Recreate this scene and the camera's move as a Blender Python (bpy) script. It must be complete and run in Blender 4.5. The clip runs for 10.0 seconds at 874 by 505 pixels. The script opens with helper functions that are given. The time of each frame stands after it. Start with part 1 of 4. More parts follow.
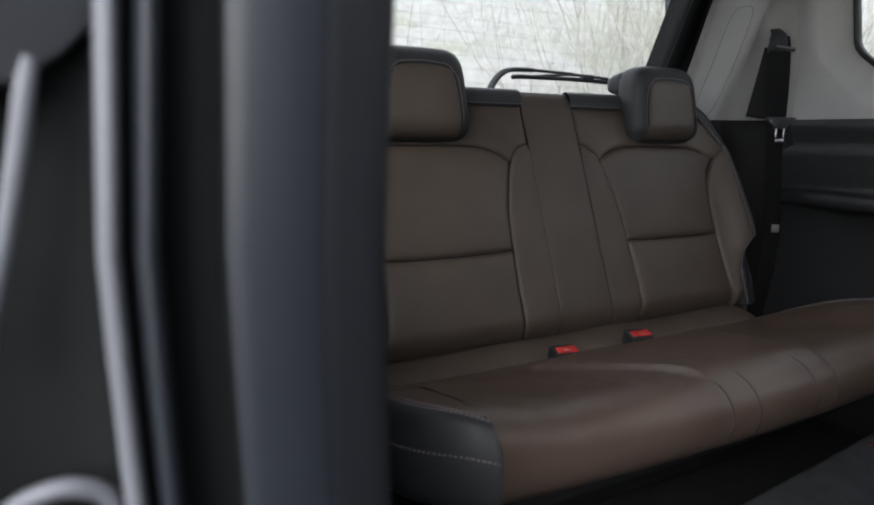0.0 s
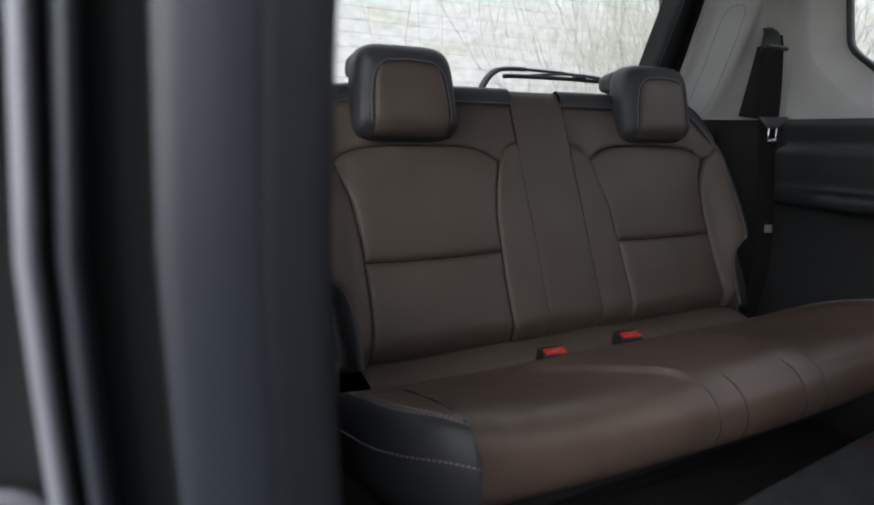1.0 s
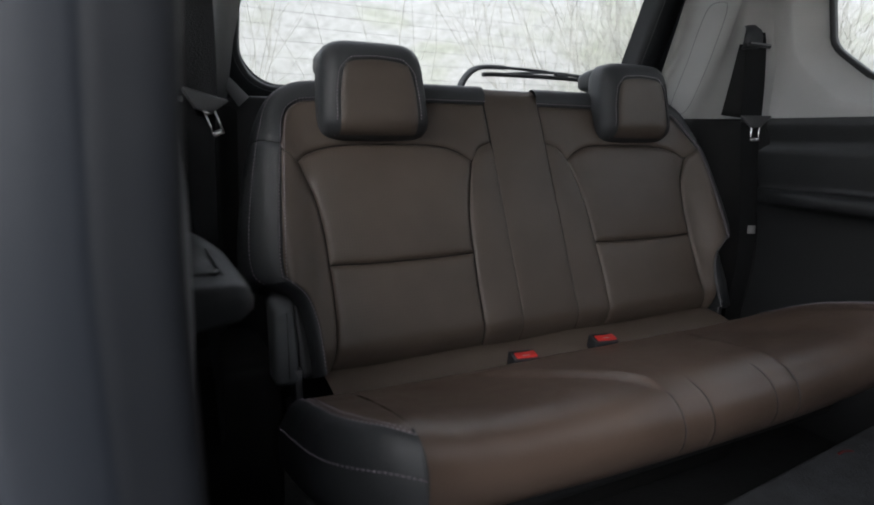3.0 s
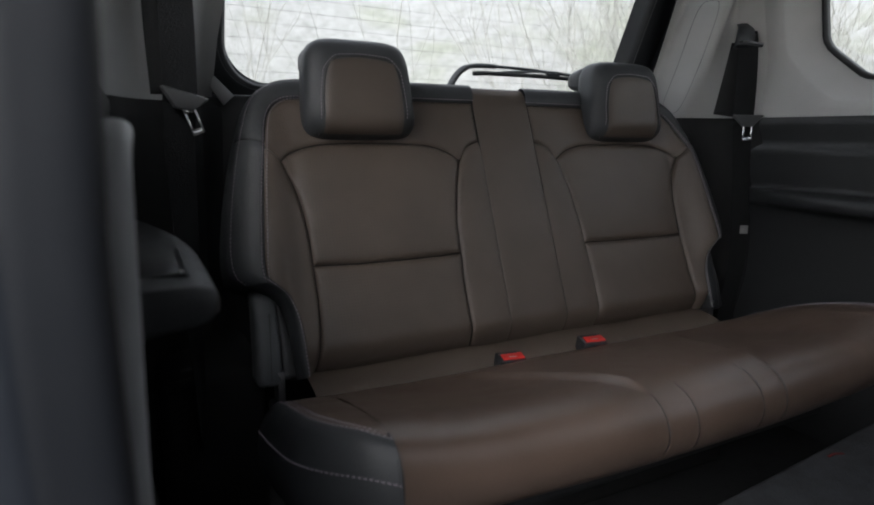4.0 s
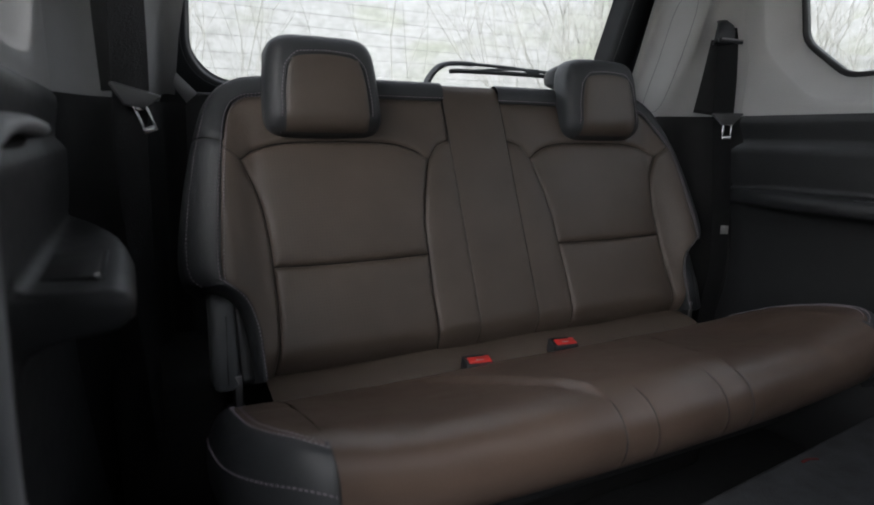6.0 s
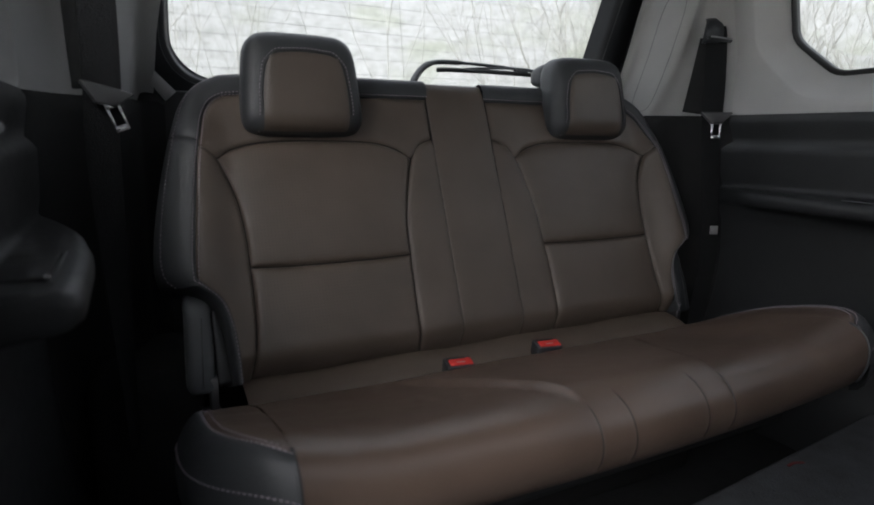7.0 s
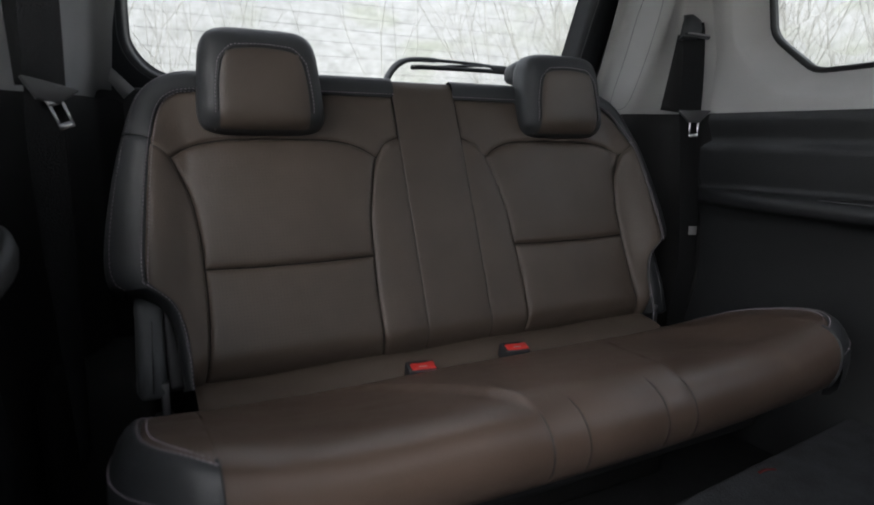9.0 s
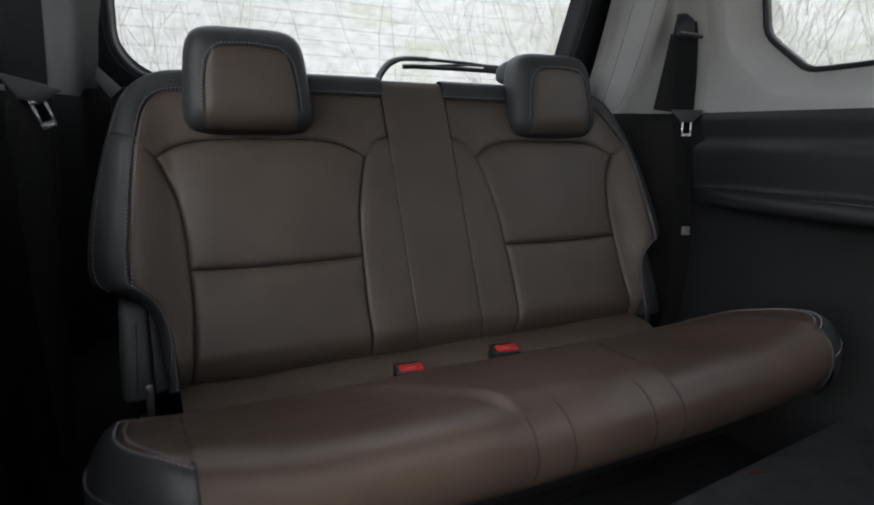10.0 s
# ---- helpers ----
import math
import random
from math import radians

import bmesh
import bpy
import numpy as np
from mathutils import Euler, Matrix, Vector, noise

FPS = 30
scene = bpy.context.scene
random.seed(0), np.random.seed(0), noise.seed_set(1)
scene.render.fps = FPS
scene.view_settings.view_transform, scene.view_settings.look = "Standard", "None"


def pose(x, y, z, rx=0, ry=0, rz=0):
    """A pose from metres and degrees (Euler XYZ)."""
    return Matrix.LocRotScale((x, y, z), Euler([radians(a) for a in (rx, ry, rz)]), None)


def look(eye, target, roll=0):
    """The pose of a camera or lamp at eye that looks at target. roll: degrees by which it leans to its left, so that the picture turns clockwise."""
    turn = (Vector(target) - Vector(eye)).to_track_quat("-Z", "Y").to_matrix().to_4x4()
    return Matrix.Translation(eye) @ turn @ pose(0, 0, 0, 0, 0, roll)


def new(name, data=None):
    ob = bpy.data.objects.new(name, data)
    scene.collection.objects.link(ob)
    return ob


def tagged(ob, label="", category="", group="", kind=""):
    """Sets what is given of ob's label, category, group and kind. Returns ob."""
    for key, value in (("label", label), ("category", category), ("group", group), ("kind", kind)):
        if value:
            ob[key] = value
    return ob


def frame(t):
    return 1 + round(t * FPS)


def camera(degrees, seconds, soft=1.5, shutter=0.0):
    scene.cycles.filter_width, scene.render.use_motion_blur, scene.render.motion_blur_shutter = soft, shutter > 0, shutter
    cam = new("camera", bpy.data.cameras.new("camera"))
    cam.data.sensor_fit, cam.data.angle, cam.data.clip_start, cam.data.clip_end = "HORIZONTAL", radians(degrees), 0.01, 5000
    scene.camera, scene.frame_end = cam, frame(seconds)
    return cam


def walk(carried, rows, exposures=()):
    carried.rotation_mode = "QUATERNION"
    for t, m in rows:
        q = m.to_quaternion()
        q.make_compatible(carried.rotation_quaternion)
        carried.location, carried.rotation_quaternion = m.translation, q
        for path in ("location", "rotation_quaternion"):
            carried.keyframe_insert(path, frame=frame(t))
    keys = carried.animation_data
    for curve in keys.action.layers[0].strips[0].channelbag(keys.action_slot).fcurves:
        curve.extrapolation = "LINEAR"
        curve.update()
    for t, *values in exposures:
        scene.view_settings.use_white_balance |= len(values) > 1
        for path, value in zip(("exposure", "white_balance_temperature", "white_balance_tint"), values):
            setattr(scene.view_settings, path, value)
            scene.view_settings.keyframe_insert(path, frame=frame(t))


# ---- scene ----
# Third-row bench of a large car, seen from the open rear door.
# x: across the car, y: towards the tailgate, z: up; z = 0 is 0.4 m under the buckles.
cam = camera(72.43, 10.0, 1.8)
EYES = [
    (0.0, -0.7766, -0.8389, 0.7842),
    (0.5, -0.7638, -0.8406, 0.7842),
    (1.0, -0.7522, -0.8409, 0.7837),
    (1.5, -0.7383, -0.8413, 0.7832),
    (2.0, -0.7230, -0.8415, 0.7829),
    (2.5, -0.7073, -0.8430, 0.7828),
    (4.0, -0.6664, -0.8449, 0.7812),
    (4.5, -0.6525, -0.8464, 0.7804),
    (5.0, -0.6380, -0.8469, 0.7800),
    (5.5, -0.6221, -0.8492, 0.7796),
    (7.0, -0.5701, -0.8530, 0.7776),
    (7.5, -0.5552, -0.8539, 0.7772),
    (8.0, -0.5381, -0.8555, 0.7762),
    (8.5, -0.5199, -0.8571, 0.7761),
    (9.0, -0.5045, -0.8582, 0.7753),
    (9.5, -0.4928, -0.8598, 0.7754),
    (10.0, -0.4844, -0.8601, 0.7747),
]
AHEAD = Vector((0.44733, 0.87303, -0.19421))
ROLL = 0.71
walk(cam, [(t, look((x, y, z), Vector((x, y, z)) + AHEAD, ROLL)) for t, x, y, z in EYES], [(0.0, 2.03, 6400.0, 10.0), (10.0, 2.03, 6400.0, 10.0)])
cam.data.dof.use_dof, cam.data.dof.focus_distance, cam.data.dof.aperture_fstop = True, 1.35, 4.5

# ---- light ----
world = bpy.data.worlds.new("overcast_sky")
world.use_nodes = True
scene.world = world
wn = world.node_tree.nodes
sky = wn.new("ShaderNodeTexSky")
sky.sky_type, sky.sun_disc = "NISHITA", False
sky.sun_elevation, sky.sun_rotation = radians(40), radians(230)
sky.air_density, sky.dust_density = 1.0, 1.5
hsv = wn.new("ShaderNodeHueSaturation")
hsv.inputs["Saturation"].default_value = 0.22
world.node_tree.links.new(sky.outputs[0], hsv.inputs["Color"])
world.node_tree.links.new(hsv.outputs[0], wn["Background"].inputs[0])
wn["Background"].inputs[1].default_value = 0.15
sun = new("sun", bpy.data.lights.new("sun", "SUN"))
sun.data.energy, sun.data.angle, sun.data.color = 0.15, radians(40), (1.0, 0.98, 0.96)
sun.matrix_world = look((-3.7, -3.1, 4.05), (0, 0, 0))


# ---- materials ----
def material(name, color, rough=0.5, metal=0.0, grain=0.0, grain_size=900.0, mottle=0.0, mottle_size=9.0, spec=0.5):
    m = bpy.data.materials.new(name)
    m.use_nodes = True
    n, l = m.node_tree.nodes, m.node_tree.links
    b = n["Principled BSDF"]
    b.inputs["Base Color"].default_value = (*color, 1)
    b.inputs["Roughness"].default_value, b.inputs["Metallic"].default_value = rough, metal
    b.inputs["Specular IOR Level"].default_value = spec
    tc = n.new("ShaderNodeTexCoord")
    if mottle:
        t = n.new("ShaderNodeTexNoise")
        t.inputs["Scale"].default_value, t.inputs["Detail"].default_value = mottle_size, 6
        l.new(tc.outputs["Object"], t.inputs["Vector"])
        r = n.new("ShaderNodeValToRGB")
        r.color_ramp.elements[0].position, r.color_ramp.elements[1].position = 0.3, 0.7
        r.color_ramp.elements[0].color = (*[c * (1 - mottle) for c in color], 1)
        r.color_ramp.elements[1].color = (*[min(1, c * (1 + mottle)) for c in color], 1)
        l.new(t.outputs["Fac"], r.inputs["Fac"])
        l.new(r.outputs["Color"], b.inputs["Base Color"])
        q = n.new("ShaderNodeMapRange")
        q.inputs["To Min"].default_value, q.inputs["To Max"].default_value = max(0.05, rough - 0.07), min(1, rough + 0.07)
        t2 = n.new("ShaderNodeTexNoise")
        t2.inputs["Scale"].default_value, t2.inputs["Detail"].default_value = mottle_size * 7, 4
        l.new(tc.outputs["Object"], t2.inputs["Vector"])
        l.new(t2.outputs["Fac"], q.inputs["Value"])
        l.new(q.outputs["Result"], b.inputs["Roughness"])
    if grain:
        v = n.new("ShaderNodeTexVoronoi")
        v.inputs["Scale"].default_value = grain_size
        u = n.new("ShaderNodeTexNoise")
        u.inputs["Scale"].default_value, u.inputs["Detail"].default_value = grain_size / 30, 5
        a = n.new("ShaderNodeMath")
        a.operation = "ADD"
        bump = n.new("ShaderNodeBump")
        bump.inputs["Strength"].default_value, bump.inputs["Distance"].default_value = grain, 0.001
        l.new(tc.outputs["Object"], v.inputs["Vector"])
        l.new(tc.outputs["Object"], u.inputs["Vector"])
        l.new(v.outputs["Distance"], a.inputs[0])
        l.new(u.outputs["Fac"], a.inputs[1])
        l.new(a.outputs[0], bump.inputs["Height"])
        l.new(bump.outputs[0], b.inputs["Normal"])
    return m


def perforated(m):
    """Fine rows of punched holes over the face of the leather."""
    n, l = m.node_tree.nodes, m.node_tree.links
    b = n["Principled BSDF"]
    tc = n.new("ShaderNodeTexCoord")
    mp = n.new("ShaderNodeMapping")
    mp.inputs["Rotation"].default_value = (math.atan(0.417), 0, 0)
    sep = n.new("ShaderNodeSeparateXYZ")
    com = n.new("ShaderNodeCombineXYZ")
    v = n.new("ShaderNodeTexVoronoi")
    v.voronoi_dimensions = "2D"
    v.inputs["Scale"].default_value, v.inputs["Randomness"].default_value = 190.0, 0.0
    hole = n.new("ShaderNodeMapRange")
    hole.inputs["From Min"].default_value, hole.inputs["From Max"].default_value = 0.12, 0.26
    hole.inputs["To Min"].default_value, hole.inputs["To Max"].default_value = 0.80, 1.0
    mx = n.new("ShaderNodeMix")
    mx.data_type, mx.blend_type = "RGBA", "MULTIPLY"
    mx.inputs["Factor"].default_value = 1.0
    l.new(tc.outputs["Object"], mp.inputs["Vector"])
    l.new(mp.outputs[0], sep.inputs[0])
    l.new(sep.outputs["X"], com.inputs["X"])
    l.new(sep.outputs["Z"], com.inputs["Y"])
    l.new(com.outputs[0], v.inputs["Vector"])
    l.new(v.outputs["Distance"], hole.inputs["Value"])
    l.new(b.inputs["Base Color"].links[0].from_socket, mx.inputs["A"])
    l.new(hole.outputs["Result"], mx.inputs["B"])
    l.new(mx.outputs["Result"], b.inputs["Base Color"])
    return m


BROWN = material("brown_leather", (0.083, 0.064, 0.0515), 0.39, grain=0.4, grain_size=700, mottle=0.13)
# Same leather as BROWN; its redder tint carries the light on the cushion
SEATBROWN = material("cushion_lit_leather", (0.084, 0.058, 0.0455), 0.32, grain=0.3, grain_size=600, mottle=0.16, spec=0.7)
PERFORATED = perforated(material("perforated_brown_leather", (0.083, 0.064, 0.0515), 0.40, grain=0.4, grain_size=700, mottle=0.13))
# Near-black brown that colours in the shade of the leather seams
SEAMSHADE = material("seam_shade", (0.012, 0.010, 0.009), 0.8, grain=0.2, grain_size=700)
BLACK = material("black_leather", (0.033, 0.035, 0.038), 0.48, grain=0.35, grain_size=700, mottle=0.12)
THREAD = material("lilac_thread", (0.30, 0.26, 0.29), 0.8)
PLASTIC = material("black_plastic", (0.020, 0.022, 0.025), 0.5, grain=0.25, grain_size=1100, mottle=0.1)
SOFT = material("dark_soft_trim", (0.0175, 0.0185, 0.020), 0.5, grain=0.3, grain_size=500, mottle=0.12)
GREYTRIM = material("light_grey_trim", (0.45, 0.45, 0.447), 0.7, grain=0.25, grain_size=420, mottle=0.05)
PILLARGREY = material("mid_grey_trim", (0.42, 0.42, 0.417), 0.65, grain=0.25, grain_size=420, mottle=0.06)
HEADLINER = material("grey_headliner", (0.42, 0.42, 0.41), 0.9, grain=0.4, grain_size=300, mottle=0.06)
CARPET = material("dark_carpet", (0.014, 0.015, 0.017), 0.95, grain=1.0, grain_size=260, mottle=0.25, mottle_size=30)
WEB = material("belt_webbing", (0.009, 0.0095, 0.0105), 0.85, grain=0.6, grain_size=420, mottle=0.1, spec=0.25)
CHROME = material("bright_steel", (0.62, 0.62, 0.63), 0.22, metal=1.0, mottle=0.05)
STEEL = material("dull_steel", (0.30, 0.30, 0.31), 0.38, metal=1.0, mottle=0.1)
RED = material("red_button", (0.55, 0.025, 0.02), 0.35, mottle=0.05)
LABEL = material("grey_label", (0.45, 0.45, 0.45), 0.6)
GREYLAB = material("faded_label", (0.20, 0.20, 0.20), 0.6, mottle=0.1)
DEEP = material("matt_black_trim", (0.020, 0.0203, 0.021), 0.85, grain=0.3, grain_size=500, mottle=0.15, spec=0.25)
PAINT = material("dark_body_paint", (0.045, 0.05, 0.06), 0.32, mottle=0.05, mottle_size=3)
RUBBER = material("black_rubber", (0.012, 0.012, 0.013), 0.55, grain=0.2, grain_size=200, mottle=0.1)
RIMGREY = material("pale_grey_plastic", (0.33, 0.335, 0.34), 0.5, grain=0.25, grain_size=900, mottle=0.08)
GRIP = material("dark_grey_plastic", (0.042, 0.043, 0.045), 0.42, grain=0.2, grain_size=900, mottle=0.08)
FADEDRED = material("dull_red_fabric", (0.085, 0.008, 0.008), 0.85, grain=0.5, grain_size=500, mottle=0.2)
GREYPL = material("mid_grey_plastic", (0.10, 0.105, 0.11), 0.5, grain=0.25, grain_size=900, mottle=0.08)


def glass_material():
    m = bpy.data.materials.new("clear_glass")
    m.use_nodes = True
    b = m.node_tree.nodes["Principled BSDF"]
    b.inputs["Base Color"].default_value = (0.93, 0.95, 0.94, 1)
    b.inputs["Roughness"].default_value, b.inputs["IOR"].default_value = 0.0, 1.45
    b.inputs["Transmission Weight"].default_value = 1.0
    return m


GLASS = glass_material()


# ---- mesh helpers ----
def link(name, bm, mat, parent=None, label="", smooth=True):
    me = bpy.data.meshes.new(name)
    bm.to_mesh(me)
    bm.free()
    me.materials.append(mat)
    if smooth:
        me.shade_smooth()
    ob = new(name, me)
    if parent:
        ob.parent = parent
    if label:
        ob["label"] = label
    return ob


def part(name, bm, mat, parent, label="", smooth=True):
    return link(name, bm, mat, parent, label, smooth)


def thing(name, label, category, group="", kind="", at=(0, 0, 0)):
    ob = new(name)
    ob.empty_display_size = 0.05
    ob.location = at
    return tagged(ob, label, category, group, kind)


def curve(points, n):
    """Catmull-Rom through the points, n samples even in length."""
    p = [Vector(q) for q in points]
    if len(p) > 2:
        e = [2 * p[0] - p[1]] + p + [2 * p[-1] - p[-2]]
        d = []
        for i in range(1, len(e) - 2):
            for k in range(12):
                t = k / 12
                a, b, c, f = e[i - 1], e[i], e[i + 1], e[i + 2]
                d.append(0.5 * (2 * b + (c - a) * t + (2 * a - 5 * b + 4 * c - f) * t * t + (3 * b - a - 3 * c + f) * t ** 3))
        d.append(p[-1])
    else:
        d = p
    lens = [0.0]
    for a, b in zip(d, d[1:]):
        lens.append(lens[-1] + (b - a).length)
    out, j = [], 0
    for k in range(n):
        want = lens[-1] * k / (n - 1)
        while j < len(d) - 2 and lens[j + 1] < want:
            j += 1
        span = lens[j + 1] - lens[j]
        out.append(d[j].lerp(d[j + 1], (want - lens[j]) / span if span else 0))
    return out


def grid(rows, closed=False, bm=None):
    """A sheet of quads through rows of points."""
    bm = bm or bmesh.new()
    v = [[bm.verts.new(p) for p in row] for row in rows]
    m = len(rows[0])
    for i in range(len(rows) - 1):
        for j in range(m if closed else m - 1):
            k = (j + 1) % m
            try:
                bm.faces.new((v[i][j], v[i][k], v[i + 1][k], v[i + 1][j]))
            except ValueError:
                pass
    return bm, v


def outward(bm):
    bmesh.ops.recalc_face_normals(bm, faces=bm.faces)
    return bm


def solid(rows, bm=None):
    """Closed rings of points, capped at both ends."""
    bm, v = grid(rows, True, bm)
    bm.faces.new(v[0])
    bm.faces.new(list(reversed(v[-1])))
    return outward(bm)


def box(x0, x1, y0, y1, z0, z1, r=0.004, seg=2, bm=None):
    """A box with rounded edges."""
    own = bmesh.new()
    bmesh.ops.create_cube(own, size=1)
    for v in own.verts:
        v.co = Vector(((x0 + x1) / 2 + v.co.x * (x1 - x0), (y0 + y1) / 2 + v.co.y * (y1 - y0), (z0 + z1) / 2 + v.co.z * (z1 - z0)))
    if r:
        bmesh.ops.bevel(own, geom=own.edges[:], offset=r, segments=seg, affect="EDGES", profile=0.5)
    if bm is None:
        return own
    me = bpy.data.meshes.new("tmp")
    own.to_mesh(me)
    own.free()
    bm.from_mesh(me)
    bpy.data.meshes.remove(me)
    return bm


def tube(points, r, n=10, bm=None, flat=1.0):
    """A round or flattened bar along points."""
    p = [Vector(q) for q in points]
    rows = []
    side = None
    for i, q in enumerate(p):
        d = (p[min(i + 1, len(p) - 1)] - p[max(i - 1, 0)]).normalized()
        if side is None:
            side = d.cross(Vector((0, 0, 1)))
            side = d.cross(Vector((1, 0, 0))) if side.length < 0.2 else side
        side = (side - d * side.dot(d)).normalized()
        up = d.cross(side)
        rr = r[i] if isinstance(r, (list, tuple)) else r
        rows.append([q + rr * (math.cos(a) * side + flat * math.sin(a) * up) for a in [2 * math.pi * k / n for k in range(n)]])
    return solid(rows, bm)


def ribbon(points, across, width, thick, bm=None, twist=None):
    """A flat strap along points; across: its width direction."""
    p = [Vector(q) for q in points]
    rows = []
    for i, q in enumerate(p):
        d = (p[min(i + 1, len(p) - 1)] - p[max(i - 1, 0)]).normalized()
        a = Vector(across).lerp(Vector(twist or across), i / (len(p) - 1))
        a = (a - d * a.dot(d)).normalized() * width / 2
        nrm = d.cross(a).normalized() * thick / 2
        rows.append([q - a - nrm * 0.4, q - a * 0.96 - nrm, q + a * 0.96 - nrm, q + a - nrm * 0.4, q + a + nrm * 0.4, q + a * 0.96 + nrm, q - a * 0.96 + nrm, q - a + nrm * 0.4])
    return solid(rows, bm)


def stitches(points, normals, name, parent, long=0.0034, gap=0.0026, r=0.0005, lift=0.0006):
    """A row of separate stitches along points, as one seam."""
    p, nn = [Vector(q) for q in points], [Vector(q) for q in normals]
    bm = bmesh.new()
    lens = [0.0]
    for a, b in zip(p, p[1:]):
        lens.append(lens[-1] + (b - a).length)

    def on(s):
        for i in range(len(p) - 1):
            if lens[i + 1] >= s:
                f = (s - lens[i]) / max(1e-9, lens[i + 1] - lens[i])
                return p[i].lerp(p[i + 1], f) + nn[i] * lift, nn[i]
        return p[-1] + nn[-1] * lift, nn[-1]

    s = 0.0
    while s + long < lens[-1]:
        (a, na), (b, _) = on(s), on(s + long)
        d = (b - a).normalized()
        w = d.cross(na).normalized() * r
        h = na * r
        m = a.lerp(b, 0.5) + h * 0.9
        ring = [[q - w - h, q + w - h, q + w + h, q - w + h] for q in (a - h, m, b - h)]
        v = [[bm.verts.new(c) for c in row] for row in ring]
        for i in range(2):
            for j in range(4):
                bm.faces.new((v[i][j], v[i][(j + 1) % 4], v[i + 1][(j + 1) % 4], v[i + 1][j]))
        bm.faces.new(v[0])
        bm.faces.new(list(reversed(v[2])))
        s += long + gap
    return part(name, outward(bm), THREAD, parent, "pale lilac contrast stitching", False)


# ---- the bench seat: backrest ----
RAKE = math.atan(0.417)
UP = Vector((0, math.sin(RAKE), math.cos(RAKE)))
OUT = Vector((0, -math.cos(RAKE), math.sin(RAKE)))
FOOT = Vector((0, 0.006, 0.400))


def on_back(x, s, h=0.0):
    return FOOT + Vector((x, 0, 0)) + UP * s + OUT * h


def smooth(t):
    t = min(1.0, max(0.0, t))
    return t * t * (3 - 2 * t)


def lift(x, s):
    """How far the outer bolsters stand proud."""
    return 0.031 * smooth((abs(x) - 0.425) / 0.06) * smooth((0.475 - s) / 0.12)


def swell(u, v, wide, high, puff=0.007, fold=0.007):
    """Height of a padded panel: domed, dropping into a narrow fold along its border."""
    a = 1 - abs(2 * u - 1) ** 3.2
    b = 1 - abs(2 * v - 1) ** 3.2
    near = min(min(u, 1 - u) * wide, min(v, 1 - v) * high)
    return 0.001 + puff * (a * b) ** 0.8 - fold * math.exp(-near / 0.0032)


def curl(s):
    """The foot of the backrest rolls back over the flap."""
    return 0.036 * (max(0, 0.060 - s) / 0.046) ** 2


def padded(bottom, top, left, right, nu, nv, height):
    """A padded panel between four curves in the plane of the backrest."""
    fb, ft = curve(bottom, 8 * nu + 1), curve(top, 8 * nu + 1)
    fl, fr = curve(left, 8 * nv + 1), curve(right, 8 * nv + 1)

    def ease(k, n):
        t = k / (n - 1)
        return 0.25 * t + 0.75 * 0.5 * (1 - math.cos(math.pi * t))

    def along(c, t):
        f = t * (len(c) - 1)
        i = min(int(f), len(c) - 2)
        return c[i].lerp(c[i + 1], f - i)

    cb, ct = [along(fb, ease(i, nu)) for i in range(nu)], [along(ft, ease(i, nu)) for i in range(nu)]
    cl, cr = [along(fl, ease(j, nv)) for j in range(nv)], [along(fr, ease(j, nv)) for j in range(nv)]
    rows = []
    for j in range(nv):
        v = ease(j, nv)
        row = []
        for i in range(nu):
            u = ease(i, nu)
            q = (1 - v) * cb[i] + v * ct[i] + (1 - u) * cl[j] + u * cr[j]
            q = q - ((1 - u) * (1 - v) * cb[0] + u * (1 - v) * cb[-1] + (1 - u) * v * ct[0] + u * v * ct[-1])
            uneven = 0.0012 * noise.noise(Vector((q.x * 16, q.y * 16, 3))) + 0.0005 * noise.noise(Vector((q.x * 55, q.y * 45, 7)))
            row.append(on_back(q.x, q.y, height(u, v, q.x, q.y) + lift(q.x, q.y) + uneven - curl(q.y)))
        rows.append(row)
    return outward(grid(rows)[0])


def v2(*pts):
    return [Vector((x, y, 0)) for x, y in pts]


bench = thing("bench_seat", "brown and black leather third-row bench seat with two headrests", "seat")

OUTER = [(0.062, 0.517), (0.25, 0.516), (0.40, 0.511), (0.45, 0.499), (0.484, 0.468), (0.505, 0.41), (0.523, 0.335), (0.536, 0.26), (0.541, 0.205), (0.536, 0.176), (0.522, 0.163)]
NOTCH = [(0.522, 0.163), (0.503, 0.155), (0.486, 0.143), (0.470, 0.124), (0.463, 0.095), (0.460, 0.05), (0.457, 0.012)]
INNER = [(0.062, 0.479), (0.25, 0.478), (0.405, 0.474), (0.440, 0.466), (0.459, 0.444), (0.472, 0.393), (0.484, 0.315), (0.491, 0.25), (0.496, 0.20), (0.497, 0.178), (0.496, 0.162)]


